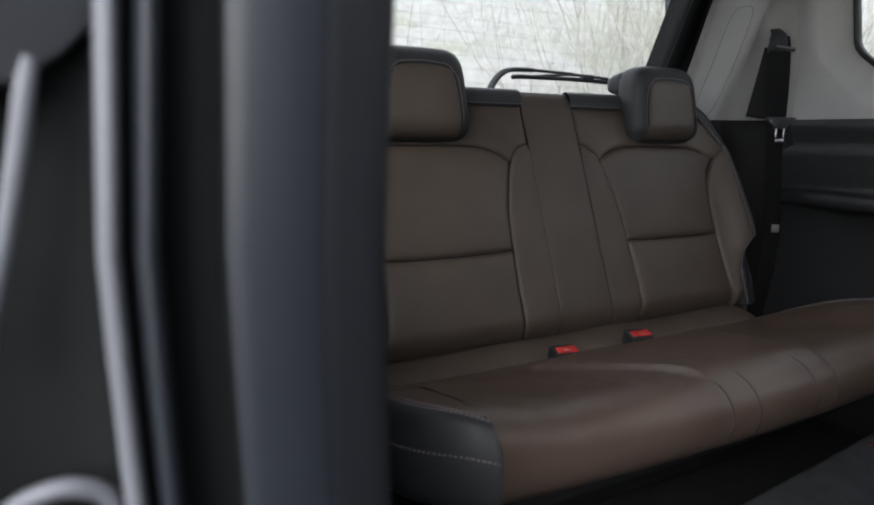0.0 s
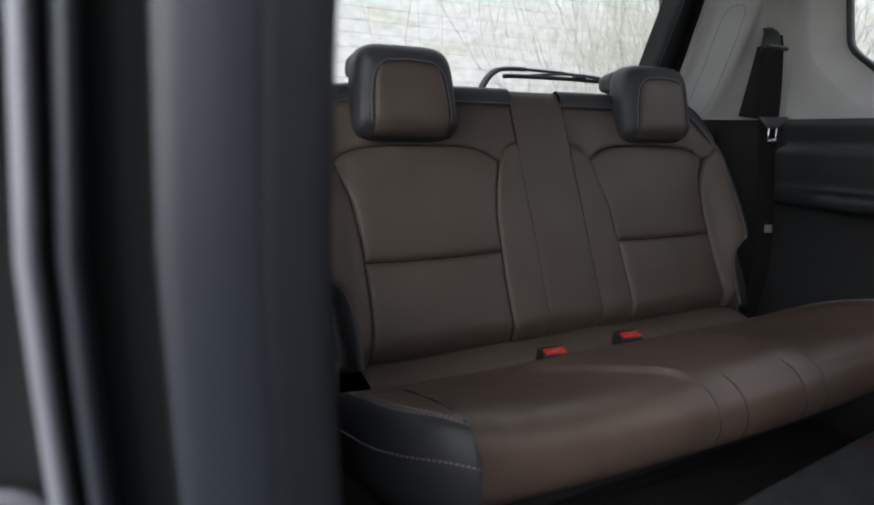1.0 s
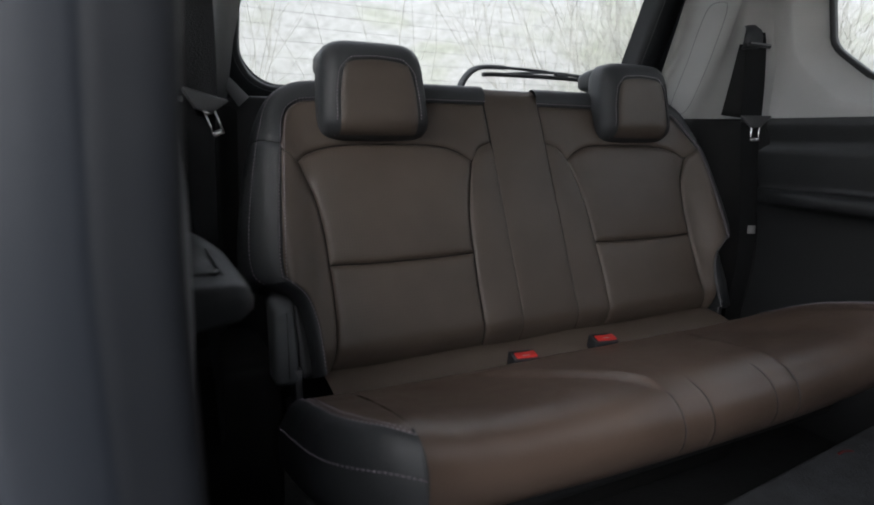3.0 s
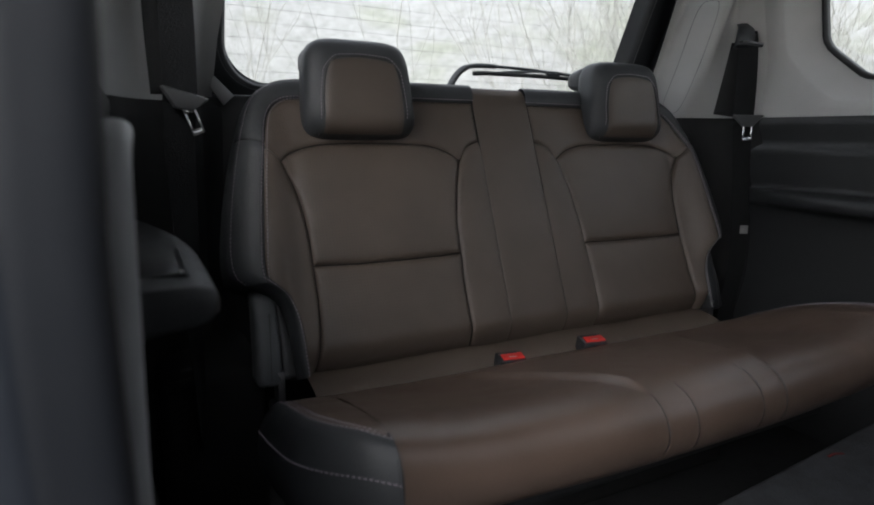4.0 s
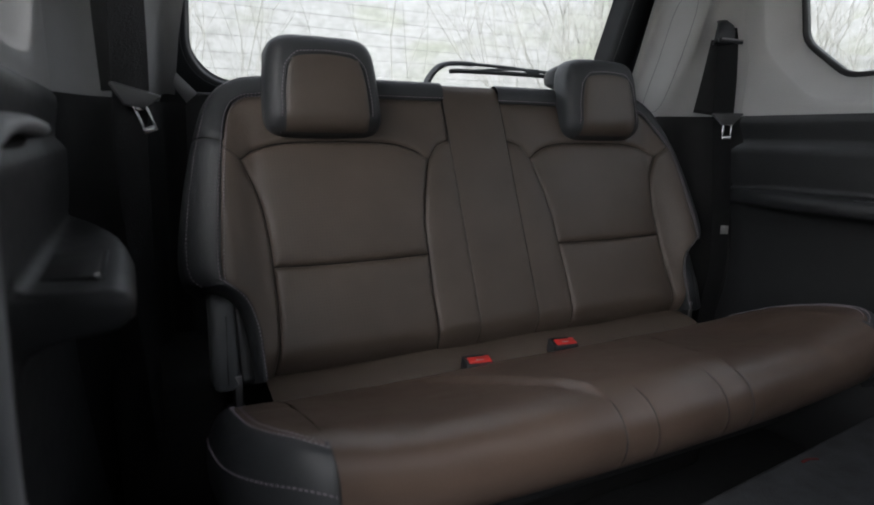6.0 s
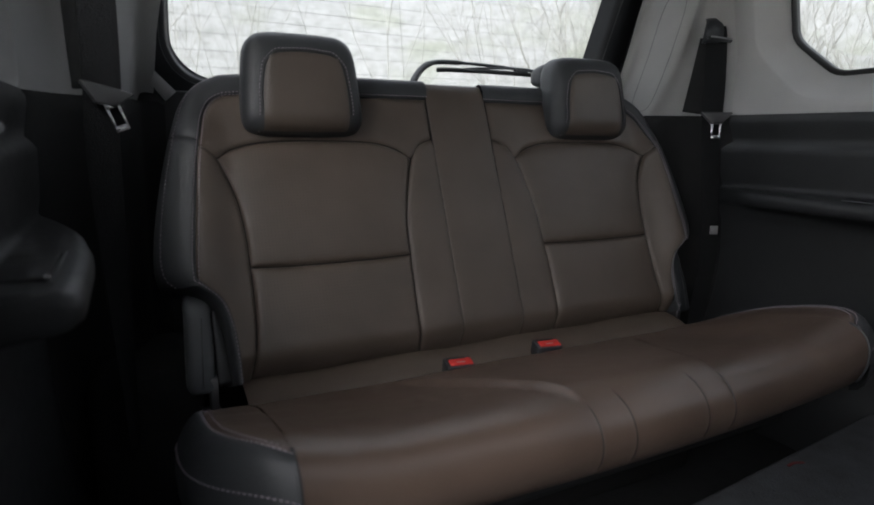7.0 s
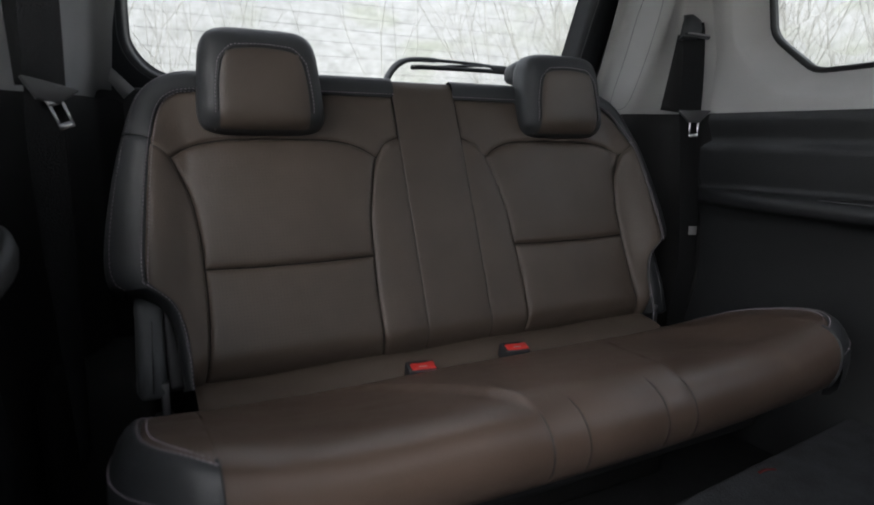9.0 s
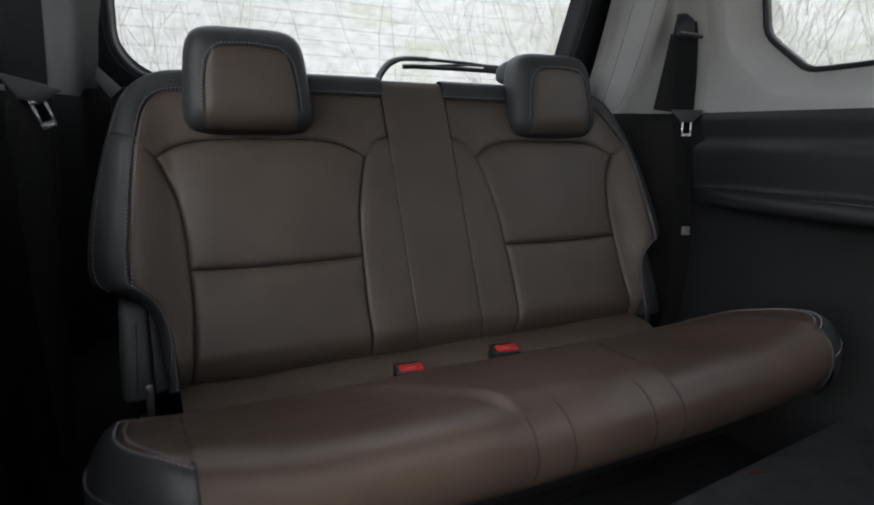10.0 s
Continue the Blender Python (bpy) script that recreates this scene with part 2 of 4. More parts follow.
def backrest(side):
    """One half of the backrest; side -1 or 1."""
    def m(pts):
        return v2(*[(side * x, s) for x, s in pts])
    back = part("backrest", shell(side), SOFT, bench, "raked backrest half in brown leather with black leather border")
    p_top = [(0.449, 0.361), (0.425, 0.380), (0.372, 0.393), (0.28, 0.396), (0.186, 0.393), (0.140, 0.380), (0.113, 0.362)]
    p_seam = [(0.416, 0.186), (0.34, 0.1835), (0.22, 0.1835), (0.143, 0.186)]
    p_low = [(0.430, 0.016), (0.3, 0.012), (0.144, 0.014)]
    left_low, left_up = [(0.430, 0.016), (0.421, 0.06), (0.416, 0.12), (0.416, 0.186)], [(0.416, 0.186), (0.418, 0.245), (0.427, 0.305), (0.449, 0.361)]
    right_low, right_up = [(0.144, 0.014), (0.146, 0.06), (0.146, 0.12), (0.143, 0.186)], [(0.143, 0.186), (0.139, 0.25), (0.127, 0.31), (0.113, 0.362)]
    part("upper_panel", padded(m(p_seam), m(p_top), m(left_up), m(right_up), 48, 36, lambda u, v, x, s: swell(u, v, 0.28, 0.20)), PERFORATED, back, "finely perforated padded brown leather panel")
    part("lower_panel", padded(m(p_low), m(p_seam), m(left_low), m(right_low), 48, 36, lambda u, v, x, s: swell(u, v, 0.28, 0.17)), PERFORATED, back, "finely perforated padded brown leather panel")
    # Dark tubes laid in the folds stand in for their shade
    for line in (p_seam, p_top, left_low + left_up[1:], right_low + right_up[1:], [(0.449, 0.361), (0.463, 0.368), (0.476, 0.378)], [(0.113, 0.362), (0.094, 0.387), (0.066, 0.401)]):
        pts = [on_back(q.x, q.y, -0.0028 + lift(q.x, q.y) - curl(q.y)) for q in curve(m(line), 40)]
        part("panel_seam", tube(pts, 0.0009, 6), SEAMSHADE, back, "dark tube shading the fold between the leather panels")
    part("inner_bolster", padded(m([(0.144, 0.014), (0.064, 0.014)]), m([(0.113, 0.362), (0.094, 0.387), (0.064, 0.401)]),
        m([(0.144, 0.014), (0.146, 0.06), (0.146, 0.12), (0.143, 0.186), (0.139, 0.25), (0.127, 0.31), (0.113, 0.362)]), m([(0.064, 0.014), (0.064, 0.2), (0.064, 0.401)]), 18, 48,
        lambda u, v, x, s: 0.0015 + 0.003 * math.sin(math.pi * u) - 0.004 * math.exp(-u * 0.08 / 0.0025) - 0.0012 * max(0, 1 - (1 - u) / 0.06) ** 2 - 0.006 * max(0, 1 - (1 - v) / 0.05) ** 2), BROWN, back, "brown leather bolster")
    part("outer_bolster", padded(m([(0.447, 0.016), (0.430, 0.016)]), m([(0.476, 0.378), (0.449, 0.361)]),
        m([(0.447, 0.016), (0.447, 0.05), (0.449, 0.087), (0.454, 0.113), (0.463, 0.137), (0.477, 0.151), (0.494, 0.166), (0.496, 0.185), (0.495, 0.21), (0.491, 0.25), (0.484, 0.315), (0.476, 0.378)]),
        m(left_low + left_up[1:]), 18, 60,
        lambda u, v, x, s: 0.002 + 0.005 * math.sin(math.pi * u) - 0.007 * math.exp(-(1 - u) * 0.06 / 0.0028) - 0.003 * max(0, 1 - u / 0.07) ** 2 - 0.005 * max(0, 1 - (1 - v) / 0.03) ** 2), BROWN, back, "brown leather side bolster")
    part("yoke", padded(m([(0.476, 0.378), (0.449, 0.361), (0.425, 0.380), (0.372, 0.393), (0.28, 0.396), (0.186, 0.393), (0.140, 0.380), (0.113, 0.362), (0.094, 0.387), (0.064, 0.401)]),
        m([(0.440, 0.466), (0.405, 0.474), (0.25, 0.478), (0.15, 0.479), (0.064, 0.479)]), m([(0.476, 0.378), (0.468, 0.415), (0.459, 0.444), (0.440, 0.466)]), m([(0.064, 0.401), (0.064, 0.44), (0.064, 0.479)]), 60, 16,
        lambda u, v, x, s: swell(u, v, 0.40, 0.085, 0.002, 0.005)), BROWN, back, "plain brown leather yoke")
    # black border: from the seam over the edge to the back
    n = 90
    a, b = curve(m(INNER), n), curve(m(OUTER), n)
    prof = [(0.0, -0.002), (0.04, 0.001), (0.15, 0.003), (0.45, 0.006), (0.8, 0.003), (1.0, -0.003), (1.12, -0.012), (1.18, -0.025), (1.20, -0.045), (1.19, -0.07), (1.1, -0.10), (0.8, -0.115)]
    for name, lo, hi in (("top_border", 0, 60), ("side_border", 60, n - 1)):
        rows = []
        for k in range(lo, hi + 1):
            dip = -0.004 if k == 60 else 0
            wide = 0.35 + 0.65 * smooth((k - 28) / 16)
            rows.append([on_back(*(a[k].lerp(b[k], f if f <= 1 else 1 + (f - 1) * wide).xy), h + dip + lift(*a[k].xy) * max(0, 1 - 0.75 * f)) for f, h in prof])
        part(name, outward(grid(rows)[0]), BLACK, back, "black leather border")
    # edge of the cut-out beside the hinge
    c = curve(m(NOTCH), 30)
    d = curve(m([(0.497, 0.172), (0.480, 0.156), (0.464, 0.140), (0.454, 0.116), (0.448, 0.087), (0.446, 0.05), (0.446, 0.014)]), 30)
    rows = [[on_back(*(d[k].lerp(c[k], f).xy), h + lift(*d[k].xy) * (1 - 0.6 * f)) for f, h in [(f * (1 if side < 0 else 0.4), h) for f, h in ((0, 0.001), (0.1, 0.005), (0.5, 0.005), (0.85, -0.001), (1.0, -0.014), (1.05, -0.03), (1.0, -0.10))]] for k in range(30)]
    part("cutout_border", outward(grid(rows)[0]), BLACK, back, "black leather edge of the cut-out")
    seam = [on_back(*(a[60].lerp(b[60], f).xy), h + 0.0006 + lift(*a[60].xy) * max(0, 1 - 0.75 * f)) for f, h in prof[1:8]]
    # Black tube colours in the shaded seam across the border
    part("border_seam", tube(seam, 0.0009, 6), RUBBER, back)
    line = [on_back(*(a[k].lerp(b[k], 1.0).xy), -0.0025 + lift(*a[k].xy) * 0.25) for k in range(34, n)]
    stitches(line, [OUT] * len(line), "edge_stitching", back, 0.0035, 0.003, 0.0005)
    line = [on_back(q.x, q.y, 0.0025 + 0.95 * lift(q.x, q.y)) for q in [a[k].lerp(b[k], 0.10) for k in range(n)]]
    stitches(line, [OUT] * n, "border_stitching", back)
    line = [on_back(q.x, q.y, 0.0042 + lift(q.x, q.y)) for q in [a[k] + (a[k] - b[k]) * 0.08 for k in range(28, n)]]
    stitches(line, [OUT] * len(line), "border_stitching", back)
    line = [on_back(q.x, q.y, 0.0048 + lift(*d[k].xy) * 0.9) for k, q in [(k, d[k].lerp(c[k], 0.18)) for k in range(30)]]
    stitches(line, [OUT] * 30, "cutout_stitching", back)
    return back


def shell(side):
    """Solid core behind the leather."""
    ring = [(0.002, 0.062), (0.002, 0.506)] + [(x, s) for x, s in [(0.25, 0.506), (0.40, 0.500), (0.445, 0.488), (0.476, 0.46), (0.497, 0.405), (0.514, 0.335), (0.527, 0.26), (0.531, 0.205), (0.525, 0.178), (0.49, 0.165), (0.474, 0.148), (0.459, 0.124), (0.452, 0.09), (0.449, 0.075), (0.446, 0.062)]]
    rows = [[on_back(side * x, s, h) for x, s in ring] for h in (-0.012, -0.03, -0.10, -0.115)]
    return solid(rows)


for side in (-1, 1):
    backrest(side)

# centre strip, which runs over the top edge
rows = []
for s, h in [(q, 0.001 - curl(q)) for q in (0.014, 0.019, 0.024, 0.029, 0.034, 0.04, 0.047, 0.055, 0.065, 0.08)] + [(0.1 + 0.02 * k, 0.001) for k in range(20)] + [(0.495, 0.0), (0.510, -0.004), (0.517, -0.013), (0.5205, -0.03), (0.5205, -0.07), (0.514, -0.11)]:
    rows.append([on_back(x, s, h + (-0.0012 if abs(x) > 0.063 else 0.0 if abs(x) > 0.061 else 0.0005)) for x in (-0.0643, -0.0628, -0.0605, -0.03, 0.0, 0.03, 0.0605, 0.0628, 0.0643)])
part("centre_strip", outward(grid(rows)[0]), BROWN, bench, "smooth brown leather centre strip")


# Dark tubes put the shade beside the strip into colour
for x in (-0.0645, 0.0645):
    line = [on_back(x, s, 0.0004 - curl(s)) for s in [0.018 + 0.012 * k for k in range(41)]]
    part("strip_seam", tube(line, 0.0008, 6), SEAMSHADE, bench)

# ---- the bench seat: headrests ----
def rounded(w_top, w_low, z0, z1, n=64, power=5.0):
    """Ring of a rounded trapezium about its middle: (x, z)."""
    out = []
    for k in range(n):
        a = 2 * math.pi * k / n
        c, s = math.cos(a), math.sin(a)
        x = math.copysign(abs(c) ** (2 / power), c)
        z = math.copysign(abs(s) ** (2 / power), s)
        w = w_low + (w_top - w_low) * (z + 1) / 2
        out.append((x * w, (z0 + z1) / 2 + z * (z1 - z0) / 2))
    return out


def headrest(cx):
    z0, z1 = 0.767, 0.9385
    mz, hz = (z0 + z1) / 2, (z1 - z0) / 2

    def at(x, d, z):
        return Vector((cx + x, 0.121 + (z - 0.772) * 0.17 + d, z))

    def half(zn):
        return 0.1055 - 0.0155 * (zn + 1) / 2

    def front(x, z):
        """Depth of the domed face, rolling away at its rim and most at its foot."""
        zn = (z - mz) / hz
        k = min(1.0, ((abs(x) / half(zn)) ** 5.2 + abs(zn) ** 5.2) ** (1 / 5.2))
        return 0.034 * (1 - math.sqrt(max(0.0, 1 - k ** 5))) + 0.020 * max(0, (-zn - 0.45) / 0.55) ** 2

    ring = rounded(half(1), half(-1), z0, z1, 72, 5.2)
    rows = []
    for k in (0.12, 0.3, 0.45, 0.55, 0.63, 0.7, 0.76, 0.81, 0.85, 0.89, 0.92, 0.945, 0.965, 0.98, 0.992, 1.0):
        rows.append([at(x * k, front(x * k, mz + (z - mz) * k), mz + (z - mz) * k) for x, z in ring])
    for d, k in ((0.053, 0.998), (0.062, 0.985), (0.070, 0.955), (0.075, 0.90), (0.077, 0.80)):
        rows.append([at(x * k, d, mz + (z - mz) * (1 - (1 - k) * 1.1)) for x, z in ring])
    head = part("headrest", solid(rows), BLACK, bench, "brown leather headrest with black leather sides")
    # rear part that hooks over the top of the backrest
    rows = []
    for d, k, drop in [(0.056, 0.91, 0.0), (0.080, 0.90, 0.001), (0.100, 0.885, 0.005), (0.114, 0.85, 0.012), (0.120, 0.74, 0.02)]:
        rows.append([at(x * k, d, z) for x, z in rounded(0.094, 0.098, 0.872 + drop * 0.6, z1 - 0.006 - drop, 48, 4.0)])
    part("rear_hook", solid(rows), BLACK, head, "black leather back of the headrest")

    # brown front insert, sewn flush into the black sides
    def outline(x, z, grow=0.0):
        fx = x * math.sqrt(1 - (0.26 if z > 0 else 0.05) * z * z)
        fz = z * math.sqrt(1 - (0.22 if z > 0 else 0.02) * x * x)
        return fx * (0.0705 - 0.004 * z + grow), 0.843 + fz * (0.0640 + grow if z > 0 else 0.0660)

    n = 26
    rows = []
    for j in range(n):
        row = []
        for i in range(n):
            x, z = 2 * i / (n - 1) - 1, 2 * j / (n - 1) - 1
            px, pz = outline(x, z)
            e = max(abs(x), abs(z))
            row.append(at(px, front(px, pz) - 0.0016 + 0.0022 * e ** 24, pz))
        rows.append(row)
    part("insert", outward(grid(rows)[0]), BROWN, head, "brown leather front insert")
    edge = [(-1, -1), (-1, -0.5), (-1, 0), (-1, 0.5), (-1, 0.75), (-0.8, 1), (-0.5, 1), (0, 1), (0.5, 1), (0.8, 1), (1, 0.75), (1, 0.5), (1, 0), (1, -0.5), (1, -1)]
    rim = [outline(x, z, 0.0008) for x, z in edge]
    # Dark tube draws the shaded seam round the insert
    part("insert_seam", tube(curve([at(x, front(x, z) - 0.0002, z) for x, z in rim], 90), 0.0008, 6), SEAMSHADE, head)
    rim = [outline(x, z, 0.0048) for x, z in edge]
    line = curve([at(x, front(x, z) - 0.0003, z) for x, z in rim], 120)
    stitches(line, [Vector((0, -1, 0.1))] * 120, "insert_stitching", head)
    # posts
    for x in (-0.045, 0.045):
        part("post", tube([(cx + x, 0.20, 0.84), (cx + x, 0.215, 0.90)], 0.006), STEEL, head)
    return head


for cx in (-0.304, 0.304):
    headrest(cx)

# ---- the bench seat: cushion ----
PROFILE = [(-0.030, 0.345), (-0.035, 0.385), (-0.045, 0.400), (-0.075, 0.412), (-0.13, 0.427), (-0.20, 0.445), (-0.26, 0.459), (-0.305, 0.4675), (-0.335, 0.4695), (-0.361, 0.465), (-0.379, 0.450), (-0.387, 0.428), (-0.384, 0.407), (-0.374, 0.390), (-0.358, 0.378), (-0.335, 0.371), (-0.25, 0.365), (-0.05, 0.345)]
SECTION = [(q.x, q.y) for q in curve(v2(*PROFILE), 72)]
END = 0.455


def cushion_point(x, y, z):
    """Bow of the front edge, crown and seams of the cushion."""
    f = min(1, max(0, (-y - 0.05) / 0.3))
    y += f * 0.022 * (abs(x) / END) ** 2
    if z > 0.40:
        pad = math.exp(-((abs(x) - 0.28) / 0.12) ** 2)
        z -= 0.010 * pad * math.sin(math.pi * min(1, max(0, (-y - 0.04) / 0.3))) * (1 - f * 0.5)
    z += 0.016 * max(0, (abs(x) - 0.33) / (END - 0.33)) ** 1.5 * min(1, max(0, (z - 0.385) / 0.05)) * min(1, max(0, (-0.03 - y) / 0.08))
    if z > 0.39:
        z += 0.0022 * noise.noise(Vector((x * 11, y * 13, 1))) + 0.0008 * noise.noise(Vector((x * 45, y * 38, 5)))
        z -= 0.0018 * math.exp(-((x + 0.40 + 0.1 * (y + 0.3)) / 0.005) ** 2) * smooth((-y - 0.27) / 0.04)
    if y < -0.315:
        for sx, start in ((0.062, 0.325), (0.113, 0.34)):
            near = abs(abs(x) - sx)
            dent = 0.0007 * math.exp(-(near / 0.003) ** 2) * min(1, max(0, -start - y) / 0.012)
            y += dent * 0.8
            z -= dent * (0.8 if z > 0.44 else 0)
    # raised middle between the two seats
    line = 0.116 + 0.085 * max(0, (y + 0.34) / 0.2) ** 1.4
    rear = smooth((-0.06 - y) / 0.05) * smooth((y + 0.36) / 0.05)
    z += 0.0065 * smooth((line + 0.004 - abs(x)) / 0.010) * rear
    z -= 0.0022 * math.exp(-((abs(x) - line - 0.004) / 0.0035) ** 2) * rear
    # creases pressed into the leather by use
    for cx, cy, turn, size in ((-0.33, -0.30, 0.25, 0.0011), (-0.24, -0.22, -0.15, 0.0013), (0.30, -0.25, 0.2, 0.0013), (0.36, -0.30, -0.3, 0.001)):
        across = (y - cy) - turn * (x - cx)
        z -= size * math.exp(-(across / 0.006) ** 2) * math.exp(-((x - cx) / 0.06) ** 2) * (1 if z > 0.43 else 0)
    return Vector((x, y, z))


cushion = part("cushion_base", box(-0.40, 0.40, -0.28, 0.0, 0.30, 0.35, 0.01), SOFT, bench, "black underside of the seat cushion")
xs = sorted(set([round(-END + 2 * END * k / 90, 4) for k in range(91)] + [sg * (sx + d) for sx in (0.062, 0.113) for sg in (-1, 1) for d in (-0.006, -0.003, -0.0018, -0.0009, 0.0, 0.0009, 0.0018, 0.003, 0.006)]))
part("seat_pad", outward(grid([[cushion_point(x, y, z) for y, z in SECTION] for x in xs])[0]), SEATBROWN, bench, "brown leather seat cushion with a rounded front edge")


# Black tubes darken the cushion seams in place of shade
for sx, start in ((-0.113, -0.345), (-0.062, -0.33), (0.062, -0.33), (0.113, -0.345)):
    line = [cushion_point(sx, y, z) for y, z in SECTION if y < start and z > 0.392]
    part("cushion_seam", tube(line, [0.0003] + [0.0010] * (len(line) - 2) + [0.0004], 6), RUBBER, bench)


def top_z(y):
    for (a, za), (b, zb) in zip(SECTION[4:], SECTION[5:]):
        if b <= y <= a:
            return za + (zb - za) * (y - a) / (b - a)
    return SECTION[4][1] if y > SECTION[4][0] else 0.4685


def cushion_end(side):
    far = 0.85 if side < 0 else 1.1
    seam = curve([Vector(((END + (x - END) * far) * side, y, 0)) for x, y in [(END, -0.336), (0.476, -0.324), (0.498, -0.303), (0.516, -0.276), (0.525, -0.243), (0.527, -0.19), (0.523, -0.12), (0.51, -0.06), (0.50, -0.04)]], 48)
    straight = [Vector((END * side, -0.336 + (0.336 - 0.04) * k / 47, 0)) for k in range(48)]

    def lie(x, y, k):
        flat = y - min(1, max(0, (-y - 0.05) / 0.3)) * 0.022
        base = cushion_point(END, flat, top_z(flat))
        return Vector((x, y, base.z + 0.006 * (1 - math.exp(-(abs(x) - END) / 0.03)) * min(1, (-y) / 0.2)))
    rows = []
    for k in range(48):
        rows.append([lie(straight[k].lerp(seam[k], f).x, straight[k].lerp(seam[k], f).y, k) - Vector((0, 0, 0.003 if f == 1 else 0.0008 if f == 0 else 0)) for f in (0, 0.06, 0.2, 0.4, 0.6, 0.8, 0.95, 1)])
    end = part("end_top", outward(grid(rows)[0]), SEATBROWN, bench, "brown leather end of the cushion")
    rows = []
    rim = []
    for k in range(48):
        p = seam[k]
        t = (seam[min(k + 1, 47)] - seam[max(k - 1, 0)]).normalized()
        nrm = Vector((t.y, -t.x, 0)) * side
        if k < 14:
            nrm = nrm.lerp(Vector((0, -1, 0)), (1 - k / 14) ** 0.7).normalized()
        reach = 0.033 + (0.002 if side < 0 else 0.020) * min(1, k / 14)
        z = lie(p.x, p.y, k)
        row = []
        for f, d in [(0, -0.004), (0.05, 0.0), (0.25, 0.001), (0.5, -0.006), (0.72, -0.018), (0.88, -0.032), (0.97, -0.048), (1.0, -0.062), (0.97, -0.080), (0.9, -0.092), (0.6, -0.105), (0.2, -0.11)]:
            row.append(z + nrm * reach * f + Vector((0, 0, d)))
        rows.append(row)
        rim.append((z, nrm, reach))
    part("end_border", outward(grid(rows)[0]), BLACK, end, "black leather end of the cushion")
    up = Vector((0, 0, 1))
    stitches([z + nrm * reach * 0.10 + up * 0.0005 for z, nrm, reach in rim], [up] * 48, "end_stitching", end)
    stitches([z - nrm * 0.006 for z, nrm, reach in rim], [up] * 48, "end_stitching", end)
    stitches([z + nrm * reach * 0.915 - up * 0.0365 for z, nrm, reach in rim], [nrm for z, nrm, reach in rim], "lower_stitching", end)
    # piping where the black end meets the brown front
    part("piping", tube([cushion_point(END * side, y, z) + Vector((0, -0.001, 0.0005)) for y, z in SECTION if y < -0.345 and z > 0.385], 0.0022, 8), BLACK, end)


for side in (-1, 1):
    cushion_end(side)

# leather flap behind the cushion
rows = []
for y, z in [(-0.06, 0.368), (-0.045, 0.382), (-0.03, 0.391), (-0.01, 0.398), (0.01, 0.4025), (0.03, 0.4055), (0.06, 0.406), (0.10, 0.40)]:
    rows.append([Vector((x, y, z + 0.002 * math.sin(x * 23))) for x in [-0.445 + 0.89 * k / 60 for k in range(61)]])
part("rear_flap", outward(grid(rows)[0]), BROWN, bench, "brown leather flap between cushion and backrest")


# ---- buckles ----
def buckle(x, y, z):
    b = thing("seat_belt_buckle", "black seat belt buckle with a red release button", "buckle", "buckles on the bench")
    turn = pose(x, y, z, 12, 0, -10)
    body = box(-0.0235, 0.0235, -0.015, 0.015, -0.05, 0.011, 0.0025)
    button = box(-0.018, 0.0215, -0.0128, 0.0065, 0.004, 0.0132, 0.0018)
    slot = box(-0.021, 0.012, 0.0035, 0.0090, 0.008, 0.0138, 0.0006, 1)
    mark = box(-0.006, 0.008, -0.0075, -0.0055, 0.0127, 0.0134, 0.0002, 1)
    for bm, name, mat, label in ((body, "buckle_body", PLASTIC, ""), (button, "release_button", RED, "red release button"), (slot, "slot", RUBBER, ""), (mark, "imprint", LABEL, "pale imprint bar")):
        bmesh.ops.transform(bm, matrix=turn, verts=bm.verts)
        part(name, bm, mat, b, label)
    return b


buckle(-0.115, -0.047, 0.404)
buckle(0.068, -0.041, 0.406)

tag = thing("pull_tag", "small red fabric pull tag lying on the carpet", "tag")
part("strip", ribbon(curve([(0.340, -0.330, 0.2590), (0.352, -0.331, 0.2615), (0.364, -0.333, 0.2605), (0.374, -0.335, 0.2590)], 12), (0.2, 1, 0), 0.005, 0.0015), FADEDRED, tag)


